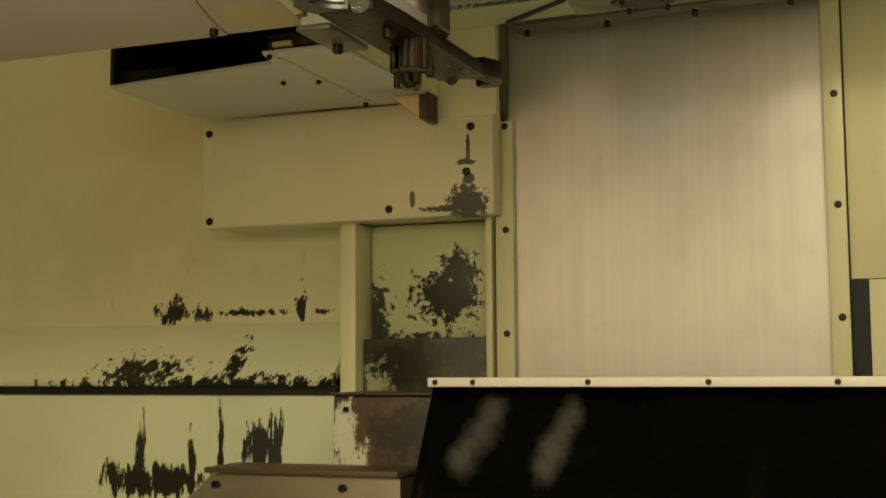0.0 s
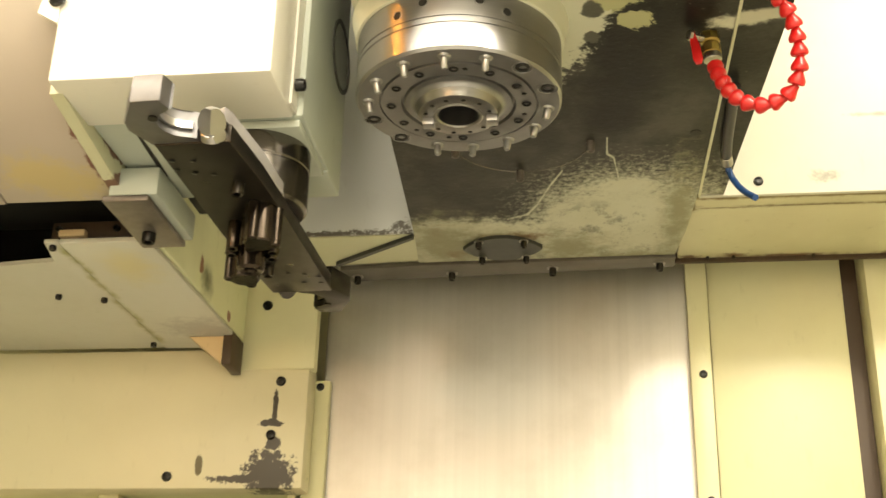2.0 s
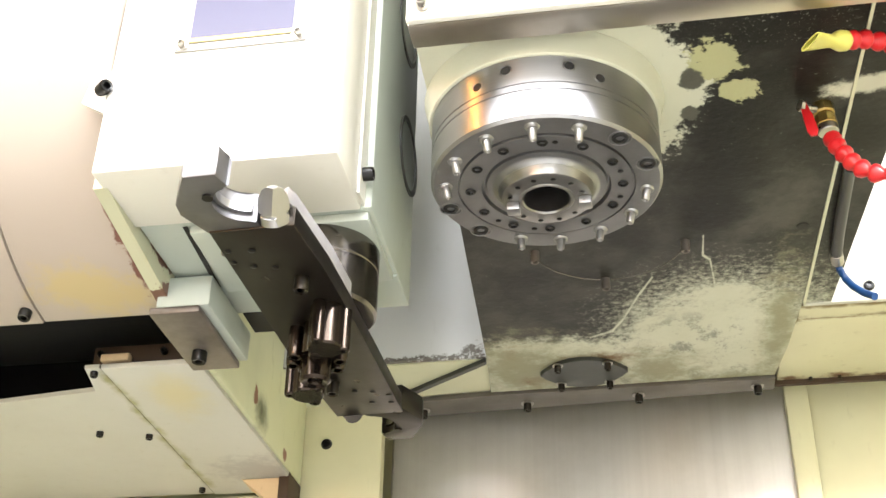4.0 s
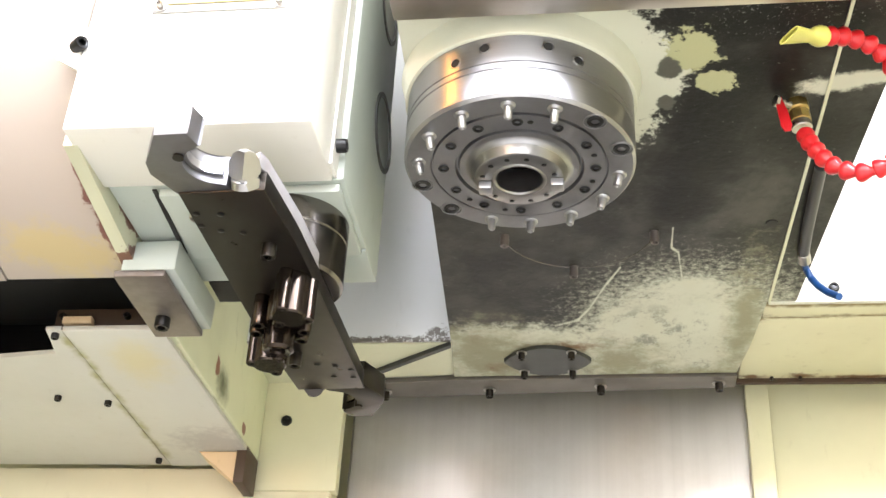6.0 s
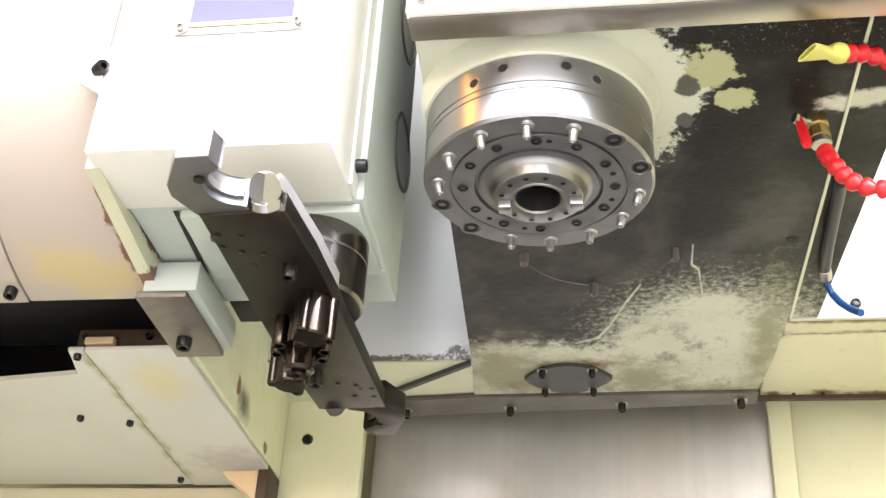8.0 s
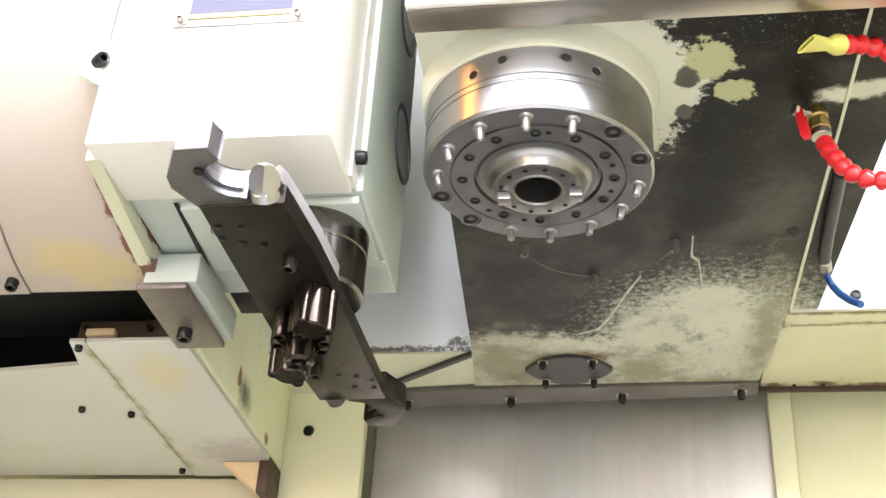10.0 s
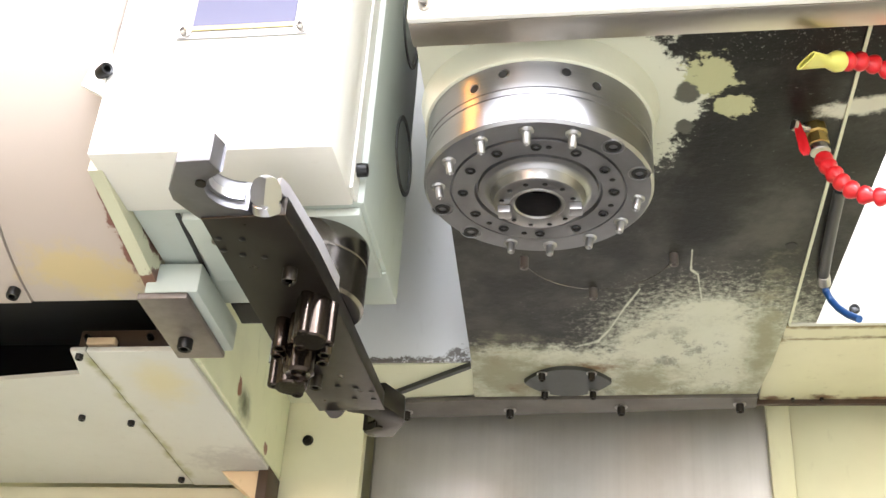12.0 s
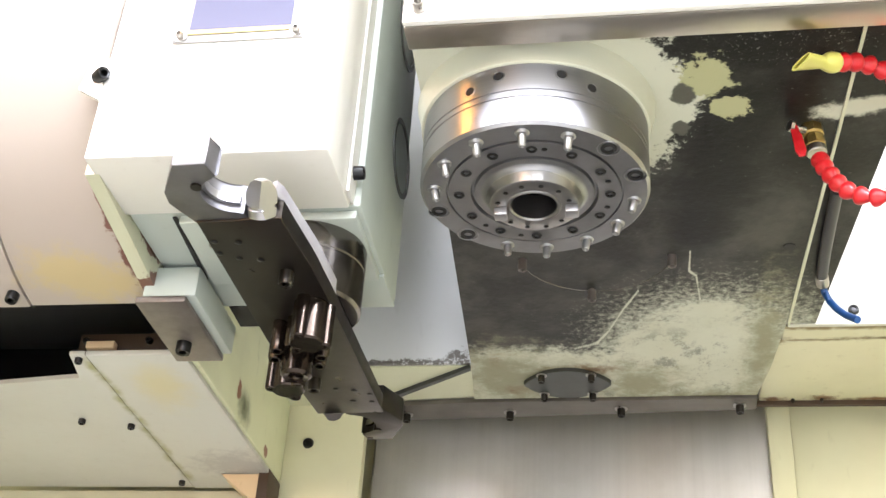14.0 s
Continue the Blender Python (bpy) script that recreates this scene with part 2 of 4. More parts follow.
M_STRAP = metal("oily_strap_steel", (0.16, 0.145, 0.125), 0.45, (0.3, 1, 1), 40, 0.2, dirt=0.5, metallic=0.5, dark=(0.06, 0.05, 0.035))
M_WORN = metal("worn_plate_steel", (0.24, 0.215, 0.20), 0.42, (1, 1, 1), 60, 0.25, dirt=0.6, metallic=0.6, dark=(0.09, 0.06, 0.045))
M_SOILED = paint("soiled_cream_paint", (0.66, 0.64, 0.43), amount=0.45, grime=(0.25, 0.2, 0.09), stains=(
    ([(0.29, 0.524, 0.012, 0.012), (0.34, 0.524, 0.05, 0.005), (0.47, 0.519, 0.09, 0.005), (0.7, 0.52, 0.2, 0.006), (0.5, 0.486, 0.3, 0.005)], "xy", (0.20, 0.15, 0.06), dict(amp=1.8, scale=60, edge=0.8)),
    ([(0.30, 0.715, 0.02, 0.006), (0.372, 0.713, 0.02, 0.008), (0.46, 0.716, 0.07, 0.005), (0.66, 0.715, 0.05, 0.007)], "xy", (0.16, 0.08, 0.03), dict(amp=2.0, scale=70, edge=0.7))))
# rust brown, also used as painted shade on the corner post's return
M_RUST_SHADE = paint("rust_and_shade_brown", (0.06, 0.035, 0.02), grime=(0.05, 0.03, 0.02), amount=0.7, rough=0.5)
M_DARK = paint("dark_grey_tray_paint", (0.04, 0.042, 0.036), grime=(0.03, 0.03, 0.03), amount=0.5, rough=0.4)
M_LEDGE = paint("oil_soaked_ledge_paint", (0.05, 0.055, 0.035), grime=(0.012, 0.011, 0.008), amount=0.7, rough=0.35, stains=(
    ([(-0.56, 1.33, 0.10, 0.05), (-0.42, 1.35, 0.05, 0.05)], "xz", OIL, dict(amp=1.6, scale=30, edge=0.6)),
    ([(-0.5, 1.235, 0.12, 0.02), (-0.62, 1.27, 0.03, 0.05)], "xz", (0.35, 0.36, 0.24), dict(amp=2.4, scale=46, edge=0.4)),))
M_RUSTBOX = paint("flaking_rusty_steel", (0.075, 0.045, 0.028), grime=(0.02, 0.014, 0.01), amount=0.8, rough=0.45, stains=(
    ([(-0.588, 1.20, 0.022, 0.055), (-0.60, 1.10, 0.018, 0.06), (-0.56, 1.14, 0.02, 0.03)], "xz", (0.5, 0.5, 0.4), dict(amp=2.2, scale=60, edge=0.3, stretch=(1, 1, 0.5))),
    ([(-0.42, 1.2, 0.1, 0.06)], "xz", OIL, dict(amp=1.6, scale=26, edge=0.6)),))
M_BEIGE = paint("raw_wood_block", (0.72, 0.54, 0.33), grime=(0.2, 0.12, 0.05), amount=0.6)
M_FLOOR = paint("workshop_floor_paint", (0.5, 0.5, 0.47), grime=(0.12, 0.12, 0.1), amount=0.5, rough=0.5)
M_ROOM = paint("workshop_wall_paint", (0.6, 0.59, 0.54), amount=0.2, rough=0.6)

# underside of the head: bare dark filler where the paint has worn away
def chain(pts, rx, ry, n):
    # overlapping small spots along a line, for scratches and chipped cracks
    return [(a[0] + (b[0] - a[0]) * k / n, a[1] + (b[1] - a[1]) * k / n, rx, ry) for a, b in zip(pts, pts[1:]) for k in range(n)]


M_UNDER, _nt, _b = make("worn_head_underside")
_map = _nt.nodes.new("ShaderNodeMapping")
_map.inputs["Location"].default_value, _map.inputs["Scale"].default_value = (0.001, -0.0127, 0), (0.9873, 0.9873, 0.9873)
link(_nt, place(_nt), _map.inputs[0])
_p = _map.outputs[0]
_n1 = grain(_nt, _p, 14, 6)
_col = mix(_nt, ramp(_nt, _n1, 0.38, 0.68), (0.016, 0.0155, 0.0135), (0.055, 0.053, 0.045))
_col = mix(_nt, num(_nt, "MULTIPLY", ramp(_nt, grain(_nt, _p, 7, 7, rough=0.7), 0.5, 0.75), 0.4), _col, (0.09, 0.087, 0.072))
_col, _ = stain(_nt, _col, _p, [(0.27, -0.09, 0.15, 0.05), (0.24, -0.03, 0.06, 0.06), (0.19, 0.09, 0.05, 0.09), (0.30, 0.08, 0.06, 0.05), (0.17, 0.2, 0.04, 0.05)], "xy", (0.006, 0.0058, 0.005), amp=1.3, scale=12, edge=0.7)
_col = mix(_nt, num(_nt, "MULTIPLY", num(_nt, "SUBTRACT", 1.0, ramp(_nt, blobs(_nt, _p, [(0.27, -0.12, 0.16, 0.06)], "xy"), 0.4, 1.0)), num(_nt, "MULTIPLY", ramp(_nt, grain(_nt, _p, 300, 4), 0.60, 0.70), 0.5)), _col, (0.35, 0.35, 0.3))
_col = mix(_nt, num(_nt, "MULTIPLY", ramp(_nt, grain(_nt, _p, 170, 5), 0.66, 0.73), 0.25), _col, (0.3, 0.3, 0.25))
PAINT = (0.56, 0.57, 0.46)
_speck = mix(_nt, num(_nt, "MULTIPLY", ramp(_nt, grain(_nt, _p, 5, 5), 0.4, 0.7), 0.4), PAINT, (0.42, 0.42, 0.30))
_rub = num(_nt, "SUBTRACT", 1.0, ramp(_nt, blobs(_nt, _p, [(0.16, 0.60, 0.2, 0.17)], "xy"), 0.6, 1.0))
_rub = num(_nt, "MULTIPLY", _rub, ramp(_nt, grain(_nt, _p, 34, 8, (1.0, 0.6, 1.0), 0.78), 0.50, 0.64))
_speck = mix(_nt, num(_nt, "MULTIPLY", _rub, 0.75), _speck, (0.15, 0.15, 0.12))
for _shapes, _amp, _scale, _edge in (
        ([(0.0, -0.02, 0.152, 0.17), (-0.06, -0.08, 0.13, 0.12), (0.055, -0.02, 0.112, 0.085)], 0.34, 60, 0.04),
        ([(-0.06, 0.66, 0.3, 0.15)], 0.4, 60, 0.14),
        ([(0.17, 0.575, 0.115, 0.16), (0.26, 0.68, 0.2, 0.2)], 0.9, 45, 0.3),
        ([(0.195, 0.405, 0.04, 0.022), (0.12, 0.50, 0.04, 0.04)], 1.2, 80, 0.4),
        ([(0.318, 0.002, 0.034, 0.014), (0.35, -0.004, 0.03, 0.012)], 1.0, 60, 0.3),
        (chain([(0.1026, 0.3525), (0.082, 0.4025), (0.0625, 0.459), (0.046, 0.4925), (0.013, 0.509)], 0.0010, 0.003, 14), 1.7, 55, 0.7),
        (chain([(0.165, 0.262), (0.165, 0.306), (0.174, 0.318), (0.181, 0.38)], 0.0011, 0.003, 14), 1.7, 55, 0.7),
        ([(0.2, 0.47, 0.10, 0.09)], 2.0, 120, 0.9)):
    d = num(_nt, "ADD", blobs(_nt, _p, _shapes, "xy"), num(_nt, "MULTIPLY", num(_nt, "SUBTRACT", grain(_nt, _p, _scale, 7, rough=0.72), 0.5), 2 * _amp))
    _col = mix(_nt, num(_nt, "SUBTRACT", 1.0, ramp(_nt, d, 1 - _edge, 1 + _edge)), _col, _speck)
_col, _ = stain(_nt, _col, _p, [(0.172, -0.06, 0.024, 0.03), (0.197, -0.012, 0.019, 0.018)], "xy", (0.40, 0.40, 0.22), amp=1.6, scale=38)
_col, _ = stain(_nt, _col, _p, [(0.15, -0.035, 0.012, 0.018), (0.148, 0.02, 0.01, 0.012)], "xy", (0.09, 0.09, 0.07), amp=0.7, scale=60)
_col, _ = stain(_nt, _col, _p, [(-0.07, 0.635, 0.035, 0.02), (-0.1, 0.57, 0.012, 0.03), (0.02, 0.575, 0.05, 0.012)], "xy", (0.17, 0.10, 0.045), amp=1.8, scale=60, edge=0.9)
_col, _ = stain(_nt, _col, _p, [(-0.02, 0.70, 0.2, 0.02), (-0.09, 0.60, 0.09, 0.07), (0.10, 0.63, 0.05, 0.05), (0.2, 0.67, 0.13, 0.025), (0.27, 0.5, 0.02, 0.12)], "xy", (0.27, 0.265, 0.17), amp=2.2, scale=28, edge=1.0)
link(_nt, _col, _b.inputs["Base Color"])
link(_nt, num(_nt, "ADD", num(_nt, "MULTIPLY", _n1, 0.35), 0.2), _b.inputs["Roughness"])
_b.inputs["Specular IOR Level"].default_value = 0.2
bump(_nt, _b, grain(_nt, _p, 110, 7), 0.45, 0.0012)

# ---- mesh helpers ----


def box(bm, x0, x1, y0, y1, z0, z1, bev=0.0, seg=2):
    vs = [bm.verts.new((x, y, z)) for x in (x0, x1) for y in (y0, y1) for z in (z0, z1)]
    f = [(0, 1, 3, 2), (4, 6, 7, 5), (0, 4, 5, 1), (2, 3, 7, 6), (0, 2, 6, 4), (1, 5, 7, 3)]
    fs = [bm.faces.new([vs[i] for i in q]) for q in f]
    if bev:
        es = list({e for q in fs for e in q.edges})
        bmesh.ops.bevel(bm, geom=es, offset=bev, segments=seg, profile=0.5, affect="EDGES")
    return bm


def frame_of(d):
    d = Vector(d).normalized()
    return d.to_track_quat("Z", "Y").to_matrix().to_4x4()


def lathe(bm, prof, m=None, seg=48, a0=0.0, a1=None):
    """Turn (radius, height) pairs about z, then set by the matrix m."""
    m = m or Matrix.Identity(4)
    full = a1 is None
    n = seg if full else seg + 1
    span = 2 * math.pi if full else a1 - a0
    rings = []
    for r, h in prof:
        if r <= 1e-7:
            rings.append([bm.verts.new(m @ Vector((0, 0, h)))])
        else:
            rings.append([bm.verts.new(m @ Vector((r * math.cos(a0 + span * i / seg), r * math.sin(a0 + span * i / seg), h))) for i in range(n)])
    for a, b in zip(rings, rings[1:]):
        k = n if full else n - 1
        for i in range(k):
            j = (i + 1) % n
            if len(a) == 1 and len(b) == 1:
                continue
            if len(a) == 1:
                bm.faces.new((a[0], b[j], b[i]))
            elif len(b) == 1:
                bm.faces.new((a[i], a[j], b[0]))
            else:
                bm.faces.new((a[i], a[j], b[j], b[i]))
    return bm


def rod(bm, p0, p1, r, r1=None, seg=16, bev=0.0):
    r1 = r if r1 is None else r1
    d = Vector(p1) - Vector(p0)
    h = d.length
    m = Matrix.Translation(p0) @ frame_of(d)
    prof = [(0, 0), (r - bev, 0), (r, bev), (r1, h - bev), (r1 - bev, h), (0, h)] if bev else [(0, 0), (r, 0), (r1, h), (0, h)]
    return lathe(bm, prof, m, seg)


def prism(bm, poly, z0, z1, m=None, bev=0.0):
    m = m or Matrix.Identity(4)
    a = [bm.verts.new(m @ Vector((x, y, z0))) for x, y in poly]
    b = [bm.verts.new(m @ Vector((x, y, z1))) for x, y in poly]
    n = len(poly)
    fs = [bm.faces.new(list(reversed(a))), bm.faces.new(b)]
    for i in range(n):
        fs.append(bm.faces.new((a[i], a[(i + 1) % n], b[(i + 1) % n], b[i])))
    if bev:
        es = list({e for q in fs[:2] for e in q.edges})
        bmesh.ops.bevel(bm, geom=es, offset=bev, segments=2, profile=0.5, affect="EDGES")
    return bm


def sweep(bm, pts, r, seg=12):
    pts = [Vector(p) for p in pts]
    rings = []
    for i, p in enumerate(pts):
        d = pts[min(i + 1, len(pts) - 1)] - pts[max(i - 1, 0)]
        m = Matrix.Translation(p) @ frame_of(d)
        rings.append([bm.verts.new(m @ Vector((r * math.cos(2 * math.pi * k / seg), r * math.sin(2 * math.pi * k / seg), 0))) for k in range(seg)])
    for a, b in zip(rings, rings[1:]):
        for k in range(seg):
            bm.faces.new((a[k], a[(k + 1) % seg], b[(k + 1) % seg], b[k]))
    bm.faces.new(list(reversed(rings[0])))
    bm.faces.new(rings[-1])
    return bm


def mesh_of(name, bm, mat):
    bmesh.ops.recalc_face_normals(bm, faces=bm.faces[:])
    me = bpy.data.meshes.new(name)
    bm.to_mesh(me)
    bm.free()
    me.materials.append(mat)
    me.shade_smooth()
    me.set_sharp_from_angle(angle=radians(32))
    return me


def B():
    return bmesh.new()


def thing(name, at, label, category, group="", kind=""):
    ob = new(name)
    ob.empty_display_size = 0.05
    ob.location = at
    return tagged(ob, label, category, group, kind)


def hang(ob, parent):
    ob.parent = parent
    if parent.type == "EMPTY":
        ob.matrix_parent_inverse = Matrix.Translation(parent.location).inverted()
    return ob


def part(name, bm, mat, parent, label=""):
    """One mesh, in the place's own metres, as a part of a thing or of a part."""
    return tagged(hang(new(name, mesh_of(name, bm, mat)), parent), label)


def solid(name, bm, mat, label, category="", kind="structure"):
    return tagged(new(name, mesh_of(name, bm, mat)), label, category, kind=kind)


# shared screw meshes, head outwards along +z
def socket_screw(name, r, h, mat):
    return mesh_of(name, lathe(B(), [(0, h * 0.35), (r * 0.5, h * 0.35), (r * 0.55, h * 0.95), (r * 0.9, h), (r, h * 0.85), (r, -0.004), (0, -0.004)], None, 14), mat)


SC_BLACK = socket_screw("screw", 0.0075, 0.011, M_BLACK)
SC_FLAT = mesh_of("screw", lathe(B(), [(0, 0.002), (0.003, 0.002), (0.0034, 0.004), (0.006, 0.0035), (0.0075, 0), (0.0075, -0.002), (0, -0.002)], None, 14), M_BLACK)
SC_STEEL = socket_screw("screw", 0.0055, 0.009, M_SCREW)
SC_STUD = socket_screw("screw", 0.005, 0.014, M_WORN)
SC_DARK = socket_screw("screw", 0.006, 0.012, M_ARM)
WASHER = mesh_of("washer", lathe(B(), [(0.006, 0), (0.013, 0), (0.013, 0.0015), (0.006, 0.0015), (0.006, 0)], None, 20), M_SCREW)


def set_piece(name, me, parent, at, d=(0, -1, 0), s=1.0):
    ob = hang(new(name, me), parent)
    ob.matrix_basis = Matrix.Translation(at) @ frame_of(d) @ Matrix.Scale(s, 4)
    return ob


# ---- the setting: chamber, workshop ----
solid("floor", box(B(), -5, 5, -5, 2.5, -0.1, 0.0), M_FLOOR, "grey painted workshop floor, scuffed", "floor")
solid("ceiling", box(B(), -5, 5, -5, 2.5, 4.3, 4.4), M_ROOM, "pale workshop ceiling", "ceiling")
solid("wall_south", box(B(), -5, 5, -5.1, -5, 0, 4.3), M_ROOM, "plain workshop wall behind the walk", "wall")
solid("wall_west", box(B(), -5.1, -5, -5, 2.5, 0, 4.3), M_ROOM, "plain workshop side wall", "wall")
solid("wall_east", box(B(), 5, 5.1, -5, 2.5, 0, 4.3), M_ROOM, "plain workshop side wall", "wall")
solid("wall_machine_left", box(B(), -1.78, -1.72, -0.95, 0.9, 0.6, 3.2), M_CREAM, "cream sheet-metal side wall of the machining chamber", "wall")
solid("wall_machine_right", box(B(), 1.32, 1.38, -0.95, 0.9, 0.6, 3.2), M_CREAM, "cream sheet-metal side wall of the machining chamber", "wall")
solid("wall_machine_back", box(B(), -1.72, 1.32, 0.868, 0.92, 0.6, 3.2), M_WALL, "cream painted back wall, oil-spattered near the sill", "wall")
# unseen wall added to keep light off the chamber's left side
solid("wall_front_light_block", box(B(), -1.78, -1.06, -1.0, -0.952, 0.0, 3.2), M_CREAM, "unseen cream sheet-metal wall, added to shade the left of the chamber", "wall")
# unseen bed serving as a reflector for the head's underside and rear wall
solid("machine_bed_bounce", box(B(), -1.72, 1.32, -0.95, 0.868, 0.55, 0.62), M_BED_BOUNCE, "unseen steel bed, made pale to bounce light up into the chamber", "floor")

# ---- back of the chamber, left part ----
sill = thing("sloping_sill", (-1.2, 0.8, 1.28), "pale green sloping sill with black oil spatter along a dark gap", "sill")
b = B()
prism(b, [(0.866, 1.425), (0.866, 1.30), (0.752, 1.287), (0.748, 1.297)], -1.70, -0.700, Matrix(((0, 0, 1, 0), (1, 0, 0, 0), (0, 1, 0, 0), (0, 0, 0, 1))))
part("sill_sheet", b, M_SILL, sill)
low = thing("lower_wall_panel", (-1.2, 0.78, 0.62), "pale green lower wall panel with long black oil runs", "wall panel")
part("panel_sheet", box(B(), -1.70, -0.62, 0.742, 0.80, 0.625, 1.266, 0.003), M_LOWER, low)
# black box behind the gap paints its shade
part("gap_shade", box(B(), -1.69, -0.70, 0.77, 0.80, 1.267, 1.30), M_HOLE_SHADE, low, "black backing that stands in for shade in the gap above the panel")
rib = thing("wall_rib", (-0.68, 0.8, 0.62), "cream vertical flange framing the splashed recess", "frame")
part("flange", box(B(), -0.688, -0.652, 0.765, 0.866, 0.625, 1.628, 0.003), M_CREAM, rib)
part("flange_cheek", box(B(), -0.7, -0.689, 0.79, 0.866, 1.20, 1.628, 0.002), M_CREAM, rib)
part("recess_cheek", box(B(), -0.366, -0.352, 0.77, 0.866, 1.2, 1.63, 0.002), M_CREAM, rib)
rec = thing("splashed_recess", (-0.5, 0.85, 1.3), "yellow-green recessed panel with a large black oil splash", "wall panel")
part("recess_sheet", box(B(), -0.651, -0.367, 0.845, 0.866, 1.385, 1.627, 0.002), M_RECESS, rec)
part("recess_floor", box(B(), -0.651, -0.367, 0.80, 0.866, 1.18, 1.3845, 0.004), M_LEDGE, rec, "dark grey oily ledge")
rust = thing("rusty_cover_box", (-0.5, 0.6, 0.62), "rusty brown steel cover box, oil-soaked", "cover")
part("cover_shell", box(B(), -0.615, -0.30, 0.58, 0.741, 0.62, 1.272, 0.006), M_RUSTBOX, rust)
part("cover_lip", box(B(), -0.618, -0.298, 0.572, 0.741, 1.2725, 1.2765, 0.001), M_RUST_SHADE, rust, "folded rusty lip")
for x in (-0.585, -0.34):
    set_piece("screw", SC_BLACK, rust, (x, 0.5795, 1.245), s=0.7)
tray = thing("chip_guard", (-0.65, 0.4, 0.62), "dull steel chip guard with a bent top edge", "guard")
part("guard_sheet", prism(B(), [(-0.95, 0.62), (-0.93, 1.02), (-0.80, 1.128), (-0.42, 1.128), (-0.42, 0.62)], 0, 0.10, Matrix(((1, 0, 0, 0), (0, 0, 1, 0.45), (0, 1, 0, 0), (0, 0, 0, 1)))), M_TRIM, tray)
part("guard_edge", box(B(), -0.81, -0.42, 0.435, 0.56, 1.131, 1.142, 0.002), M_RUST_SHADE, tray, "rusty folded edge")
for x in (-0.79, -0.53):
    set_piece("screw", SC_BLACK, tray, (x, 0.449, 1.11))

# wide raised panel with screws
pan = thing("raised_cover_panel", (-0.68, 0.74, 1.62), "cream raised cover panel with chipped paint at one corner", "wall panel")
part("panel_sheet", box(B(), -1.0, -0.331, 0.722, 0.7735, 1.627, 1.8635, 0.003), M_PANEL, pan)
part("panel_return", box(B(), -0.99, -0.352, 0.774, 0.866, 1.632, 1.858), M_CREAM, pan)
for x, z in ((-0.378, 1.806), (-0.557, 1.647), (-0.984, 1.835), (-0.981, 1.642), (-0.388, 1.715)):
    set_piece("screw", SC_FLAT, pan, (x, 0.7215, z), s=1.15)
up = thing("upper_cover_plate", (-0.39, 0.73, 1.83), "pale cream vertical cover plate with a single screw", "wall panel")
part("plate_sheet", box(B(), -0.455, -0.322, 0.716, 0.74, 1.826, 2.6, 0.002), M_CREAM, up)
set_piece("screw", SC_FLAT, up, (-0.41, 0.7155, 1.939), s=1.2)

# ---- stainless way cover and its edge strips ----
way = thing("stainless_way_cover", (0, 0.8, 1.2), "large brushed stainless way cover sheet", "way cover")
part("steel_sheet", box(B(), -0.3185, 0.302, 0.792, 0.80, 0.7, 2.35), M_SHEET, way)
part("folded_edge", box(B(), -0.3215, -0.319, 0.7915, 0.82, 0.7, 2.35, 0.001), M_TRIM, way)
for x0, x1, zt, nm in ((-0.345, -0.307, 1.822, "left"), (0.2965, 0.331, 2.06, "right")):
    st = thing("edge_strip", ((x0 + x1) / 2, 0.78, 1.0), "narrow cream edge strip screwed beside the stainless sheet", "trim", "edge strips of the way cover")
    part("strip_sheet", box(B(), x0, x1, 0.774, 0.791, 0.9, zt, 0.002), M_CREAM, st)
    for z in ((1.811, 1.599, 1.39, 1.18) if nm == "left" else (1.824, 1.617, 1.41, 1.2)):
        set_piece("screw", SC_FLAT, st, ((x0 + x1) / 2 + 0.003, 0.7735, z), s=0.95)
# black boxes paint the shade of the side gaps
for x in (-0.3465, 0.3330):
    solid("trim", box(B(), x - 0.028 if x < 0 else x, x if x < 0 else x + 0.03, 0.80, 0.866, 0.7, 1.48), M_HOLE_SHADE, "black filler standing in for shade in the side gap below the strips", "trim")

# right wall panels
rp = thing("right_wall_panel", (0.45, 0.8, 1.0), "yellow-cream flat wall panel beside the way cover", "wall panel")
part("panel_sheet", box(box(B(), 0.3335, 0.556, 0.797, 0.864, 1.48, 2.06, 0.002), 0.364, 0.556, 0.797, 0.864, 0.9, 1.479, 0.002), M_CREAM, rp)
rs = thing("corner_post", (0.60, 0.76, 1.0), "cream folded post with a dark side return", "frame")
part("post_sheet", box(B(), 0.586, 0.622, 0.756, 0.864, 0.9, 2.06, 0.003), M_CREAM, rs)
# return coloured dark brown in place of its shade
part("post_return", box(B(), 0.5575, 0.585, 0.815, 0.864, 0.9, 2.06), M_RUST_SHADE, rs, "dark brown return, its colour standing in for shade")
rq = thing("right_wall_panel", (0.95, 0.8, 1.0), "yellow-cream flat wall panel beside the folded post", "wall panel")
part("panel_sheet", box(B(), 0.623, 1.31, 0.79, 0.864, 0.9, 2.06, 0.002), M_CREAM, rq)
set_piece("screw", SC_FLAT, rq, (0.66, 0.7895, 1.80))

# ---- wiper strip over the black bellows ----
wip = thing("wiper_bellows", (0.3, 0.5, 0.62), "black glossy rubber bellows under a white screwed clamp strip", "bellows")
part("clamp_strip", box(B(), -0.37, 1.1, 0.455, 0.485, 1.290, 1.306, 0.002), M_STRIP, wip, "white clamp strip")
b = B()
n = 60
prof = [(-0.37 + 1.46 * i / n, 0.485 + 0.010 * math.sin(i * 0.55) + 0.004 * math.sin(i * 1.3)) for i in range(n + 1)]
a = [b.verts.new((x, y, 1.29)) for x, y in prof]
c = [b.verts.new((x - 0.05, y - 0.10, 0.9)) for x, y in prof]
e = [b.verts.new((x - 0.06, y - 0.12, 0.62)) for x, y in prof]
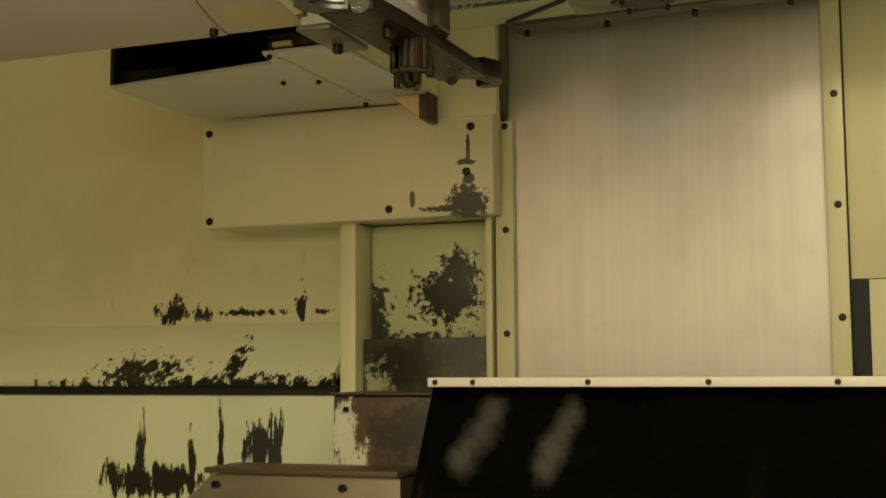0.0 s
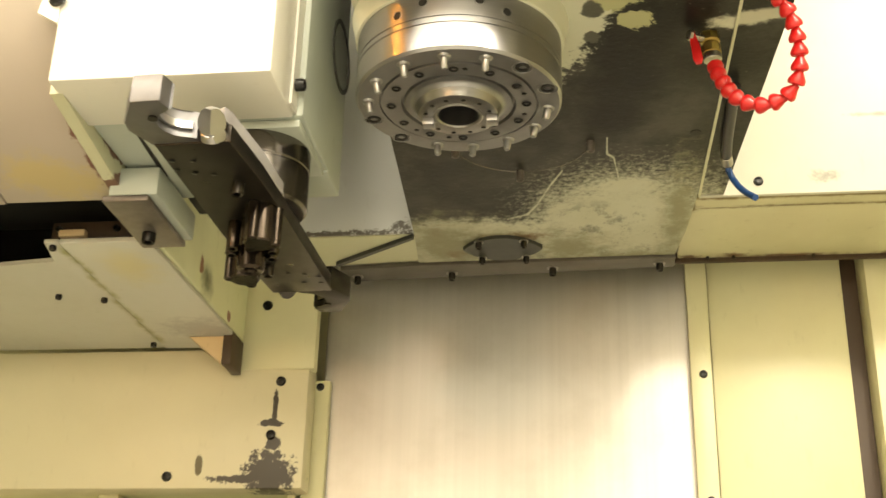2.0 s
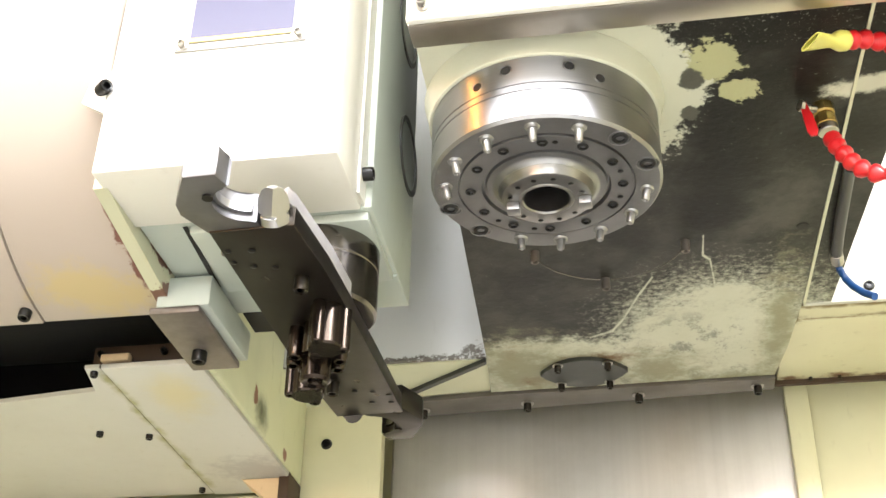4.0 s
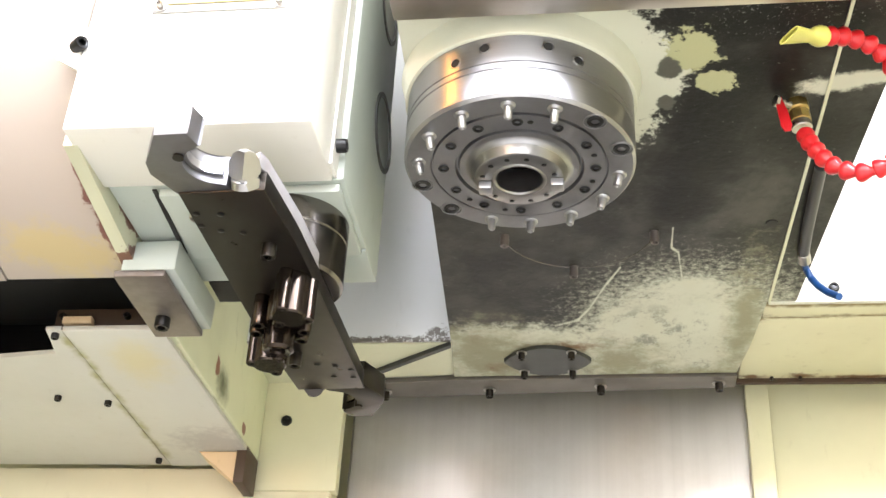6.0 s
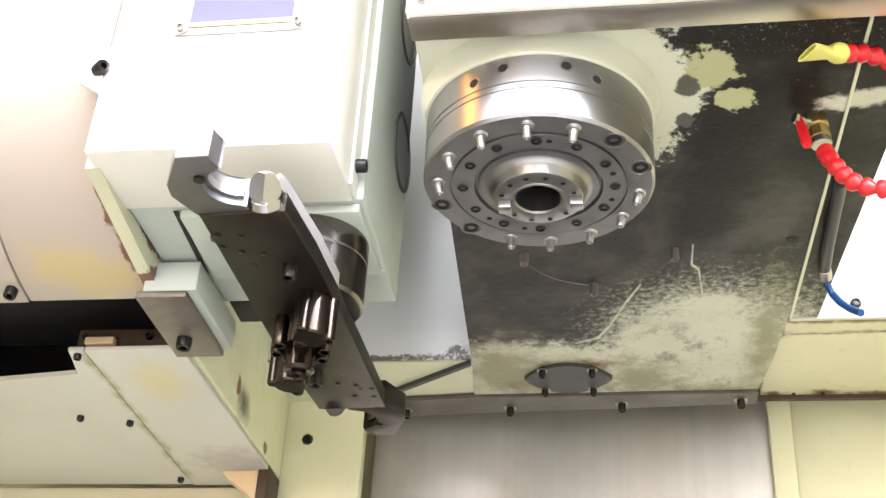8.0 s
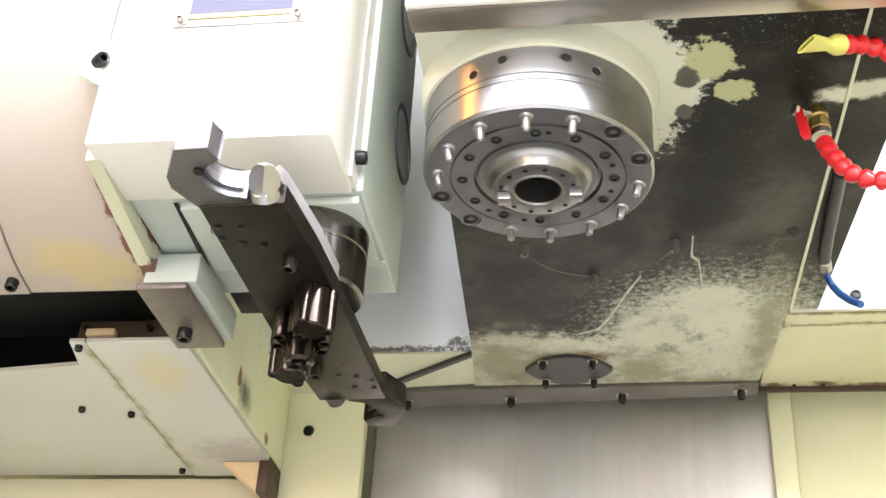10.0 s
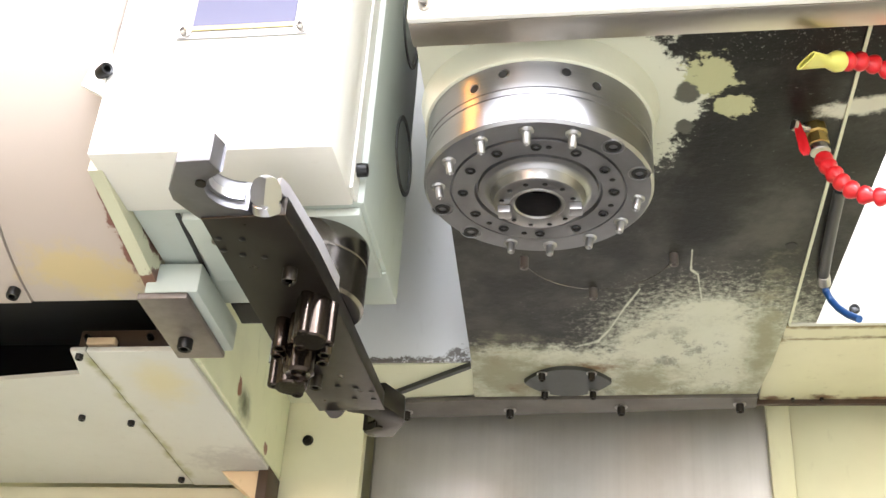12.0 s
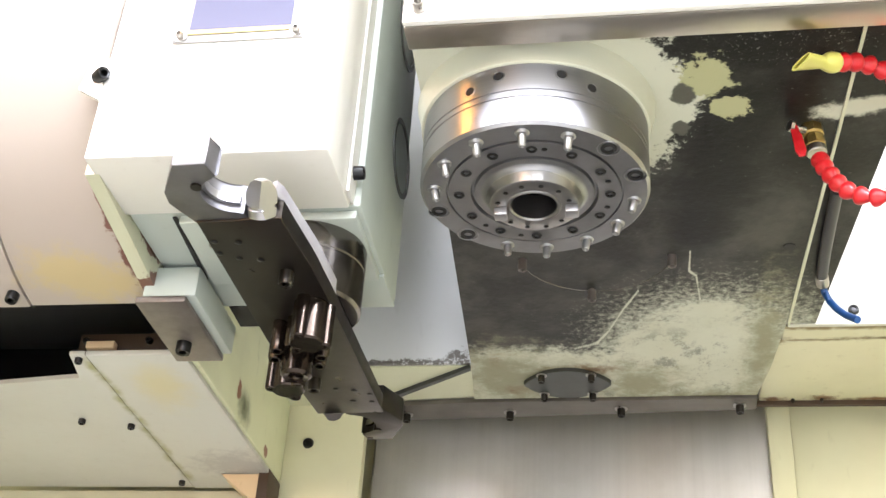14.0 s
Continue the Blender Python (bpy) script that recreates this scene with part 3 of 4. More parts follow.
for r0, r1 in ((a, c), (c, e)):
    for i in range(n):
        b.faces.new((r0[i], r0[i + 1], r1[i + 1], r1[i]))
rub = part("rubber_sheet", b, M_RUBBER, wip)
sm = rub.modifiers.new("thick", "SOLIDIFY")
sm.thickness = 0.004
for i in range(9):
    set_piece("screw", SC_FLAT, wip, (-0.355 + (0.07 if i == 1 else 0.0) + (i if i < 1 else (i - 1) * 0.2 + (0.0 if i == 1 else 0.075)), 0.4545, 1.298), s=0.7)

# ---- spindle head ----
UZ = 2.0
head = thing("spindle_head", (0.1, 0.3, UZ), "machine spindle head with worn, oil-darkened underside and steel spindle nose", "spindle head")
b = prism(B(), [(-0.113, -0.125), (0.3135, -0.125), (0.2975, 0.46), (0.287, 0.594), (0.275, 0.683), (-0.148, 0.69), (-0.139, 0.578), (-0.1215, 0.218)], UZ, 2.5)
part("head_casting", b, M_UNDER, head, "worn dark underside with patches of old cream paint")
part("side_rail", prism(B(), [(0.3172, -0.125), (0.379, -0.125), (0.3355, 0.472), (0.3012, 0.472)], UZ + 0.004, 2.5), M_UNDER, head, "dark oily side rail")
part("seam_bead", prism(B(), [(0.3137, -0.125), (0.317, -0.125), (0.3011, 0.472), (0.2977, 0.46)], UZ - 0.0015, UZ + 0.03), M_FLANGE, head, "pale sealant seam")
cov = part("front_cover", box(B(), -0.111, 0.372, -0.176, -0.168, UZ - 0.024, 2.75, 0.0025), M_WHITE, head, "white sheet front cover")
lip = box(B(), -0.1105, 0.3715, -0.1675, -0.136, UZ - 0.0235, UZ - 0.0195, 0.001)
box(lip, -0.1105, 0.3715, -0.1385, -0.136, UZ - 0.0194, UZ - 0.008, 0.0005)
part("cover_lip", lip, M_TRIM, head, "bent stainless lip")
part("cover_end", box(B(), 0.3695, 0.3715, -0.1675, -0.06, UZ + 0.008, 2.75), M_WHITE, head)
part("lip_gap", box(B(), -0.108, 0.369, -0.1355, -0.1255, UZ - 0.001, UZ + 0.03), M_RUST_SHADE, head, "rusty gap behind the lip")
for x, z in ((-0.095, 1.9915), (0.299, 1.996), (-0.095, 2.6), (0.299, 2.6)):
    set_piece("screw", SC_STEEL if x < 0 else SC_FLAT, cov, (x, -0.1765, z), s=1.2)
part("name_plate", box(B(), 0.235, 0.300, -0.1785, -0.1765, 2.068, 2.16, 0.0005), M_TRIM, cov, "small metal plate")

# rear strip, oval plate, underside screws
rstr = part("rear_strip", prism(B(), [(-0.285, 0.703), (-0.149, 0.6915), (0.276, 0.6845), (0.276, 0.724), (-0.285, 0.758)], UZ - 0.005, UZ + 0.003, None, 0.001), M_STRAP, head, "oily grey-brown steel rear strip")
for x, y in ((-0.260, 0.733), (-0.096, 0.727), (0.075, 0.717), (0.251, 0.708)):
    set_piece("washer", WASHER, rstr, (x, y, UZ - 0.005), (0, 0, -1), 0.75)
    set_piece("screw", SC_DARK, rstr, (x, y, UZ - 0.006), (0, 0, -1), 1.0)
ovp = part("oval_plate", prism(B(), [(-0.002 + 0.064 * u, 0.631 + 0.045 * v * (1 - 0.93 * abs(u) ** 2.2)) for u, v in [(-1 + 2 * i / 16, 1) for i in range(17)] + [(1 - 2 * i / 16, -1) for i in range(17)]], UZ - 0.006, UZ + 0.002, None, 0.0012), M_DARK, head, "dark lens-shaped blanking plate")
for x in (-0.038, 0.034):
    for y in (0.599, 0.662):
        set_piece("washer", WASHER, ovp, (x, y, UZ - 0.006), (0, 0, -1), 0.6)
        set_piece("screw", SC_DARK, ovp, (x, y, UZ - 0.007), (0, 0, -1), 0.85)
for x, y in ((-0.039, 0.287), (0.044, 0.366), (0.144, 0.286)):
    set_piece("screw", SC_STUD, head, (x, y, UZ), (0, 0, -1), 1.1)
part("tapped_hole", lathe(B(), [(0, -0.001), (0.007, -0.001), (0.008, 0.001)], Matrix.Translation((0.282, 0.271, UZ)), 16), M_HOLE_SHADE, head)
part("cover_ring_groove", lathe(B(), [(0.0943, 0.0), (0.0946, -0.0008), (0.0954, -0.0008), (0.0957, 0.0)], Matrix.Translation((0.0515, 0.272, UZ)), 48, 0.1, 3.0), M_HUB, head, "scraped ring mark")

# sheets that travel with the head
part("left_guard", box(B(), -0.46, -0.1395, 0.575, 0.583, UZ + 0.004, 2.7, 0.002), M_GRAY, head, "pale grey vertical guard sheet")
part("left_guard_foot", prism(B(), [(-0.46, 0.5835), (-0.1397, 0.5835), (-0.1488, 0.689), (-0.285, 0.70), (-0.46, 0.72)], UZ + 0.003, UZ + 0.02), M_FLANGE, head, "cream folded foot of the guard")
part("guard_brace", prism(B(), [(-0.288, 0.682), (-0.141, 0.576), (-0.1405, 0.585), (-0.284, 0.69)], UZ - 0.004, UZ + 0.0028), M_DARK, head, "dark diagonal edge")
part("right_guard", box(B(), 0.30, 1.31, 0.474, 0.482, UZ + 0.003, 2.9, 0.002), M_GUARD, head, "white vertical guard sheet with grime along its foot")
part("right_guard_flange", box(B(), 0.296, 1.31, 0.4825, 0.522, UZ + 0.005, UZ + 0.011, 0.002), M_SOILED, head, "soiled cream flange under the guard")
part("right_guard_foot", box(B(), 0.281, 1.31, 0.5225, 0.722, UZ + 0.008, UZ + 0.02, 0.002), M_SOILED, head, "cream underside of the right guard with rusty edges")
part("foot_edge", box(B(), 0.277, 1.31, 0.7225, 0.73, UZ + 0.002, UZ + 0.02), M_RUST_SHADE, head, "rust-stained rear edge")
for x in (0.33, 0.372, 0.5, 0.66, 0.83):
    set_piece("screw", SC_DARK, head, (x, 0.716, UZ + 0.008), (0, 0, -1), 0.45)
set_piece("screw", SC_FLAT, head, (0.387, 0.4735, 2.0245))

# spindle cartridge, all turned about the z axis
FZ = 1.9
R = 0.1148
part("spindle_collar", lathe(B(), [(0.1235, UZ - 0.0002), (0.1222, UZ - 0.004), (0.1205, UZ - 0.010), (0.1190, UZ - 0.020), (0.1180, UZ - 0.0275), (0.1165, UZ - 0.0285), (0.1140, UZ - 0.0285)], None, 128), M_UNDER, head, "painted collar")
cart = part("spindle_housing", lathe(B(), [(R - 0.002, 1.98), (R, 1.978), (R, 1.941), (R - 0.0012, 1.9405), (R - 0.0012, 1.9395), (R, 1.939), (R, 1.933), (R - 0.0012, 1.9325), (R - 0.0012, 1.9315), (R, 1.931), (R, FZ + 0.003), (R - 0.003, FZ)], None, 128), M_STEEL, head, "ground steel spindle housing")
b = B()
lathe(b, [(R - 0.003, FZ), (0.0885, FZ), (0.088, FZ + 0.002), (0.0865, FZ + 0.002), (0.086, FZ - 0.001), (0.064, FZ - 0.001), (0.0625, FZ + 0.003), (0.0605, FZ + 0.003), (0.0595, FZ - 0.0005), (0.0575, FZ - 0.001), (0.0545, FZ - 0.0005), (0.0515, FZ - 0.0012), (0.0488, FZ - 0.0035), (0.0475, FZ - 0.0055)], None, 128)
part("face_ring", b, M_FACE, cart, "grey steel face ring")
nose = part("spindle_nose", lathe(B(), [(0.0474, FZ - 0.0056), (0.0462, FZ - 0.008), (0.0452, FZ - 0.0115), (0.0442, FZ - 0.0145), (0.0425, FZ - 0.0155), (0.0275, FZ - 0.0155), (0.0262, FZ - 0.0165), (0.0242, FZ - 0.0165), (0.0228, FZ - 0.0148), (0.0222, FZ - 0.008), (0.0198, FZ + 0.012)], None, 96), M_NOSE, cart, "bright turned spindle nose")
part("taper_bore", lathe(B(), [(0.0199, FZ + 0.0115), (0.0152, FZ + 0.06), (0, FZ + 0.08)], None, 32), M_HOLE_SHADE, nose)
for s in (-1, 1):
    k = box(B(), -0.0065, 0.0065, -0.0065, 0.0065, -0.008, 0.001, 0.0012)
    bmesh.ops.transform(k, matrix=Matrix.Translation((s * 0.0355 + 0.002, 0.004 - 0.001 * s, FZ - 0.0165)) @ Matrix.Rotation(0.02, 4, "Z"), verts=k.verts[:])
    part("drive_key", k, M_JAW, nose)
CB = mesh_of("cap_screw", lathe(B(), [(0.0105, 0.0), (0.0102, -0.004), (0.0085, -0.004), (0.0085, 0.0002), (0.0078, 0.001), (0.0045, 0.001), (0.004, -0.005), (0, -0.005)], None, 18), M_BLACK)
CBS = mesh_of("cap_screw", lathe(B(), [(0.0055, 0.0004), (0.0048, 0.0012), (0.0028, 0.0012), (0.0025, -0.003), (0, -0.003)], None, 14), M_BLACK)
RIM = mesh_of("counterbore", lathe(B(), [(0.0122, 0.0), (0.012, 0.0005), (0.0112, 0.0005), (0.0105, -0.001)], None, 18), M_STEEL)
PIN = mesh_of("grease_nipple", lathe(B(), [(0.0075, 0), (0.0075, 0.0015), (0.0062, 0.003), (0.0042, 0.0035), (0.004, 0.014), (0.003, 0.0155), (0.0016, 0.0155), (0, 0.013)], None, 12), M_JAW)
SETH = mesh_of("set_screw_hole", lathe(B(), [(0.0062, -0.0005), (0.0055, 0.0006), (0.0044, 0.0006), (0, 0.0005)], None, 18), M_HOLE_SHADE)
SETR = mesh_of("set_screw_rim", lathe(B(), [(0.0082, -0.0006), (0.0078, 0.0007), (0.0066, 0.0007), (0.006, -0.0004)], None, 18), M_STEEL)
DIMP = mesh_of("dimple", lathe(B(), [(0.003, 0.0004), (0.0022, 0.0008), (0, 0.0008)], None, 10), M_BLACK)
RB = 0.1035
for ang in (-43, -14.5, 137, 165.5):
    p = (RB * math.cos(radians(ang)), RB * math.sin(radians(ang)), FZ - 0.0003)
    set_piece("counterbore", RIM, cart, p, (0, 0, -1), 0.95)
    set_piece("cap_screw", CB, cart, p, (0, 0, -1), 0.95)
for ang in (-67, -92.2, -119, -146, -172, 10, 35.5, 61, 86.7, 111):
    p = (0.1 * math.cos(radians(ang)), 0.1 * math.sin(radians(ang)), FZ + 0.001)
    set_piece("grease_nipple", PIN, cart, p, (-0.18 * math.cos(radians(ang)), -0.18 * math.sin(radians(ang)), -1), 1.0)
for i in range(12):
    ang = 2.5 + 30 * i
    p = (0.0755 * math.cos(radians(ang)), 0.0755 * math.sin(radians(ang)), FZ - 0.0012)
    set_piece("cap_screw", CBS, cart, p, (0, 0, -1), 1.0)
for ang in (-14, 20, 136, 105, -78.4):
    p = (0.0762 * math.cos(radians(ang)), 0.0762 * math.sin(radians(ang)), FZ - 0.0012)
    set_piece("dimple", DIMP, cart, p, (0, 0, -1))
for i in range(12):
    ang = radians(15 + 30 * i)
    set_piece("dimple", DIMP, nose, (0.0365 * math.cos(ang), 0.0365 * math.sin(ang), FZ - 0.0162), (0, 0, -1), 0.9)
for ang, z in ((-118.6, 1.9515), (-103.3, 1.9595), (-73, 1.960), (-57.6, 1.952)):
    c0, s0 = math.cos(radians(ang)), math.sin(radians(ang))
    set_piece("set_screw_rim", SETR, cart, (R * c0, R * s0, z), (c0, s0, 0), 0.8)
    set_piece("set_screw_hole", SETH, cart, (R * c0, R * s0, z), (c0, s0, 0), 0.8)

# ---- coolant valve, segmented hose, blue tube ----
hose = thing("coolant_hose", (0.28, 0.04, UZ), "red segmented coolant hose with brass valve and yellow nozzle", "coolant hose")
VM = Matrix.Translation((0.2816, 0.040, 2.016)) @ frame_of((0.06, 0.0, -1))
valve = part("valve_body", lathe(B(), [(0, 0.0), (0.0075, 0.0), (0.0075, 0.010), (0.0105, 0.012), (0.0115, 0.016), (0.0115, 0.026), (0.0095, 0.0275), (0.0095, 0.029), (0.0112, 0.031), (0.0112, 0.041), (0.009, 0.0425), (0, 0.0425)], VM, 8), M_BRASS, hose, "worn brass ball valve")
part("valve_collar", lathe(B(), [(0, 0.0425), (0.0102, 0.0425), (0.0105, 0.0435), (0.0105, 0.0495), (0.0095, 0.0505), (0, 0.0505)], VM, 24), M_SCREW, valve, "plated steel collar")
stem = rod(B(), (0.275, 0.034, 1.992), (0.259, 0.026, 1.992), 0.0035)
rod(stem, (0.2615, 0.027, 1.992), (0.258, 0.0253, 1.992), 0.0062, None, 6)
part("valve_stem", stem, M_SCREW, valve, "steel stem and nut")
b = B()
prism(b, [(-0.0035, 0.006), (0.0035, 0.006), (0.0035, -0.006), (0.0058, -0.011), (0.0064, -0.031), (0.0035, -0.0375), (-0.0025, -0.0375), (-0.0048, -0.031), (-0.0042, -0.011)], -0.0012, 0.0013, Matrix.Translation((0.2625, 0.0255, 1.990)) @ Matrix.Rotation(-0.12, 4, "Y") @ Matrix(((1, 0, 0, 0), (0, 0, 1, 0), (0, 1, 0, 0), (0, 0, 0, 1))), 0.0008)
part("valve_lever", b, M_RED, valve, "red dipped lever")
LOOP = [Vector(p) for p in ((0.2856, 0.0431, 1.9666), (0.2897, 0.0289, 1.9372), (0.3038, 0.0147, 1.9018), (0.3281, 0.0016, 1.8836), (0.3545, -0.0126, 1.8876), (0.3656, -0.0268, 1.9079), (0.3646, -0.04, 1.9393), (0.3555, -0.0541, 1.9636), (0.3383, -0.0683, 1.9778), (0.312, -0.0825, 1.9795), (0.288, -0.0957, 1.9705))]


def along(pts, step):
    out, acc = [], 0.0
    dense = []
    for i in range(len(pts) - 1):
        p0, p1, p2, p3 = pts[max(i - 1, 0)], pts[i], pts[i + 1], pts[min(i + 2, len(pts) - 1)]
        for k in range(20):
            t = k / 20
            dense.append(0.5 * ((2 * p1) + (p2 - p0) * t + (2 * p0 - 5 * p1 + 4 * p2 - p3) * t * t + (3 * p1 - p0 - 3 * p2 + p3) * t ** 3))
    for a0, a1 in zip(dense, dense[1:]):
        acc += (a1 - a0).length
        if acc >= step:
            out.append((a1, (a1 - a0).normalized()))
            acc = 0.0
    return out


SEG = mesh_of("hose_segment", lathe(B(), [(0.0045, -0.0075), (0.0088, -0.0078), (0.0103, -0.006), (0.0106, -0.0035), (0.0098, -0.0005), (0.0068, 0.0045), (0.0050, 0.0078), (0.0046, 0.011), (0.004, 0.011)], None, 18), M_RED)
for p, d in along(LOOP, 0.0150):
    set_piece("hose_segment", SEG, hose, p, d, 0.9)
b = B()
nm = Matrix.Translation((0.2885, -0.0955, 1.9705)) @ frame_of((-0.030, -0.018, -0.013))
rings = []
for h, rx, ry in ((0, 0.0075, 0.0075), (0.003, 0.0098, 0.0098), (0.009, 0.0102, 0.0102), (0.014, 0.0088, 0.0085), (0.019, 0.0066, 0.0058), (0.026, 0.0078, 0.0046), (0.036, 0.0108, 0.0036), (0.046, 0.0132, 0.0030), (0.0462, 0.0118, 0.0018), (0.038, 0.0095, 0.0014)):
    rings.append([b.verts.new(nm @ Vector((rx * math.copysign(abs(math.cos(a)) ** (0.7 if h > 0.02 else 1.0), math.cos(a)), ry * math.copysign(abs(math.sin(a)) ** (0.7 if h > 0.02 else 1.0), math.sin(a)), h))) for a in [2 * math.pi * i / 20 for i in range(20)]])
for r0, r1 in zip(rings, rings[1:]):
    for i in range(20):
        b.faces.new((r0[i], r0[(i + 1) % 20], r1[(i + 1) % 20], r1[i]))
b.faces.new(rings[0])
b.faces.new(rings[-1])
part("flat_nozzle", b, M_YELLOW, hose, "yellow fan nozzle")
tube = thing("air_tube", (0.325, 0.30, UZ), "blue air tube in a metal fitting on grey hose", "tube")
part("grey_hose", sweep(B(), [(0.322, 0.15, 1.996), (0.3225, 0.21, 1.995), (0.324, 0.28, 1.995), (0.327, 0.336, 1.997)], 0.0072), M_HOSE, tube, "dark grey hose")
part("fitting", rod(B(), (0.327, 0.337, 1.997), (0.3300, 0.353, 1.993), 0.008, None, 18, 0.001), M_SCREW, tube, "metal fitting")
part("blue_tube", sweep(B(), [(0.3295, 0.352, 1.993), (0.3315, 0.355, 1.983), (0.336, 0.354, 1.970), (0.342, 0.348, 1.956), (0.350, 0.336, 1.940), (0.359, 0.320, 1.925)], 0.0046), M_BLUE, tube, "blue plastic tube")

# ---- tool changer gearbox ----
tc = thing("tool_changer", (-0.31, 0.05, 1.9), "white tool changer gearbox cover with a small inspection window", "tool changer")
b = B()
box(b, -0.443, -0.192, -0.087, 0.016, 1.9, 2.75, 0.003)
cvr = part("front_cover", b, M_WHITE, tc, "white folded sheet cover")
part("casting", box(B(), -0.436, -0.181, 0.0165, 0.222, 1.903, 2.75, 0.004), M_BODY, tc, "pale green painted casting")
part("bottom_plate", box(B(), -0.379, -0.186, 0.022, 0.15, 1.892, 1.9025, 0.002), M_BODY, tc)
part("rear_foot", box(B(), -0.235, -0.1815, 0.151, 0.2215, 1.8985, 1.9025, 0.0015), M_BODY, tc)
# black solids in place of the shade in the slit and rear cavity
part("slit", prism(B(), [(-0.386, 0.02), (-0.381, 0.02), (-0.387, 0.148), (-0.392, 0.148)], 1.8985, 1.8998), M_HOLE_SHADE, tc, "thin black strip painting the shade of an open slit")
part("rear_cavity_shade", box(B(), -0.385, -0.30, 0.2225, 0.272, 1.904, 2.3), M_HOLE_SHADE, tc, "black box standing in for the shaded cavity behind the casting")
set_piece("screw", SC_STEEL, tc, (-0.345, 0.05, 1.892), (0, 0, -1), 1.3)
part("cover_flange", box(B(), -0.1915, -0.1885, -0.01, 0.016, 1.905, 2.75), M_WHITE, tc, "white folded flange")
for (x, y, z), d in (((-0.447, -0.090, 2.004), (0.75, -0.65, -0.1)), ((-0.1885, 0.002, 1.935), (1, 0, 0)), ((-0.449, -0.098, 2.35), (0.9, -0.45, 0)), ((-0.1885, 0.002, 2.3), (1, 0, 0))):
    set_piece("screw", SC_BLACK, cvr, (x, y, z), d, 1.0)
part("screw_tab", prism(B(), [(-0.468, 1.99), (-0.443, 1.975), (-0.443, 2.03), (-0.462, 2.02)], -0.088, -0.083, Matrix(((1, 0, 0, 0), (0, 0, 1, 0), (0, 1, 0, 0), (0, 0, 0, 1)))), M_WHITE, cvr)
for y, z in ((0.178, 2.083), (0.150, 2.262)):
    part("side_port", lathe(B(), [(0.05, 0.0), (0.05, 0.002), (0.044, 0.002), (0.042, -0.004), (0, -0.004)], Matrix.Translation((-0.181, y, z)) @ frame_of((1, 0, 0)), 40), M_DARK, tc, "dark round port plug")
win = part("window_frame", box(B(), -0.376, -0.234, -0.0895, -0.0875, 2.045, 2.19, 0.0007), M_FRAME, cvr, "thin metal window frame with yellowed sealant")
part("sealant", box(B(), -0.362, -0.246, -0.0912, -0.0898, 2.0545, 2.0615, 0.0006), M_SEAL, cvr, "yellowed sealant")
mg, ntg, bg = make("tinted_window_glass")
bg.inputs["Base Color"].default_value, bg.inputs["Roughness"].default_value = (0.10, 0.10, 0.155, 1), 0.2
bg.inputs["Specular IOR Level"].default_value = 0.15
part("window_pane", box(B(), -0.359, -0.249, -0.0915, -0.0900, 2.0605, 2.18), mg, cvr, "bluish glass pane")
for x in (-0.368, -0.242):
    for z in (2.0535, 2.183):
        set_piece("washer", WASHER, cvr, (x, -0.0900, z), s=0.6)
        set_piece("screw", SC_STEEL, cvr, (x, -0.0900, z), s=0.75)

# ---- swinging tool change arm, parked ----
HX, HY, AZ = -0.246, 0.08, 1.793
CX, CY = 0.025, -0.051
arm = thing("tool_change_arm", (HX, HY, AZ), "oily dark steel double-ended tool change arm with polished jaws", "tool change arm")
hub = part("hub", lathe(B(), [(0.058, 0.099), (0.059, 0.097), (0.059, 0.072), (0.0583, 0.071), (0.0583, 0.069), (0.059, 0.068), (0.059, 0.024), (0.056, 0.0205), (0, 0.0205)], Matrix.Translation((HX, HY, AZ)), 64), M_HUB, arm, "turned dark steel hub")
AM = Matrix.Translation((HX, HY, AZ)) @ Matrix.Rotation(radians(-2.2), 4, "Z")
part("arm_plate", prism(B(), [(-0.040, -0.207), (0.040, -0.207), (0.044, -0.12), (0.044, -0.03), (0.040, 0.207), (-0.040, 0.207), (-0.044, 0.12), (-0.044, 0.03)], 0.0, 0.02, AM, 0.0012), M_ARM, arm, "dark oiled arm plate")
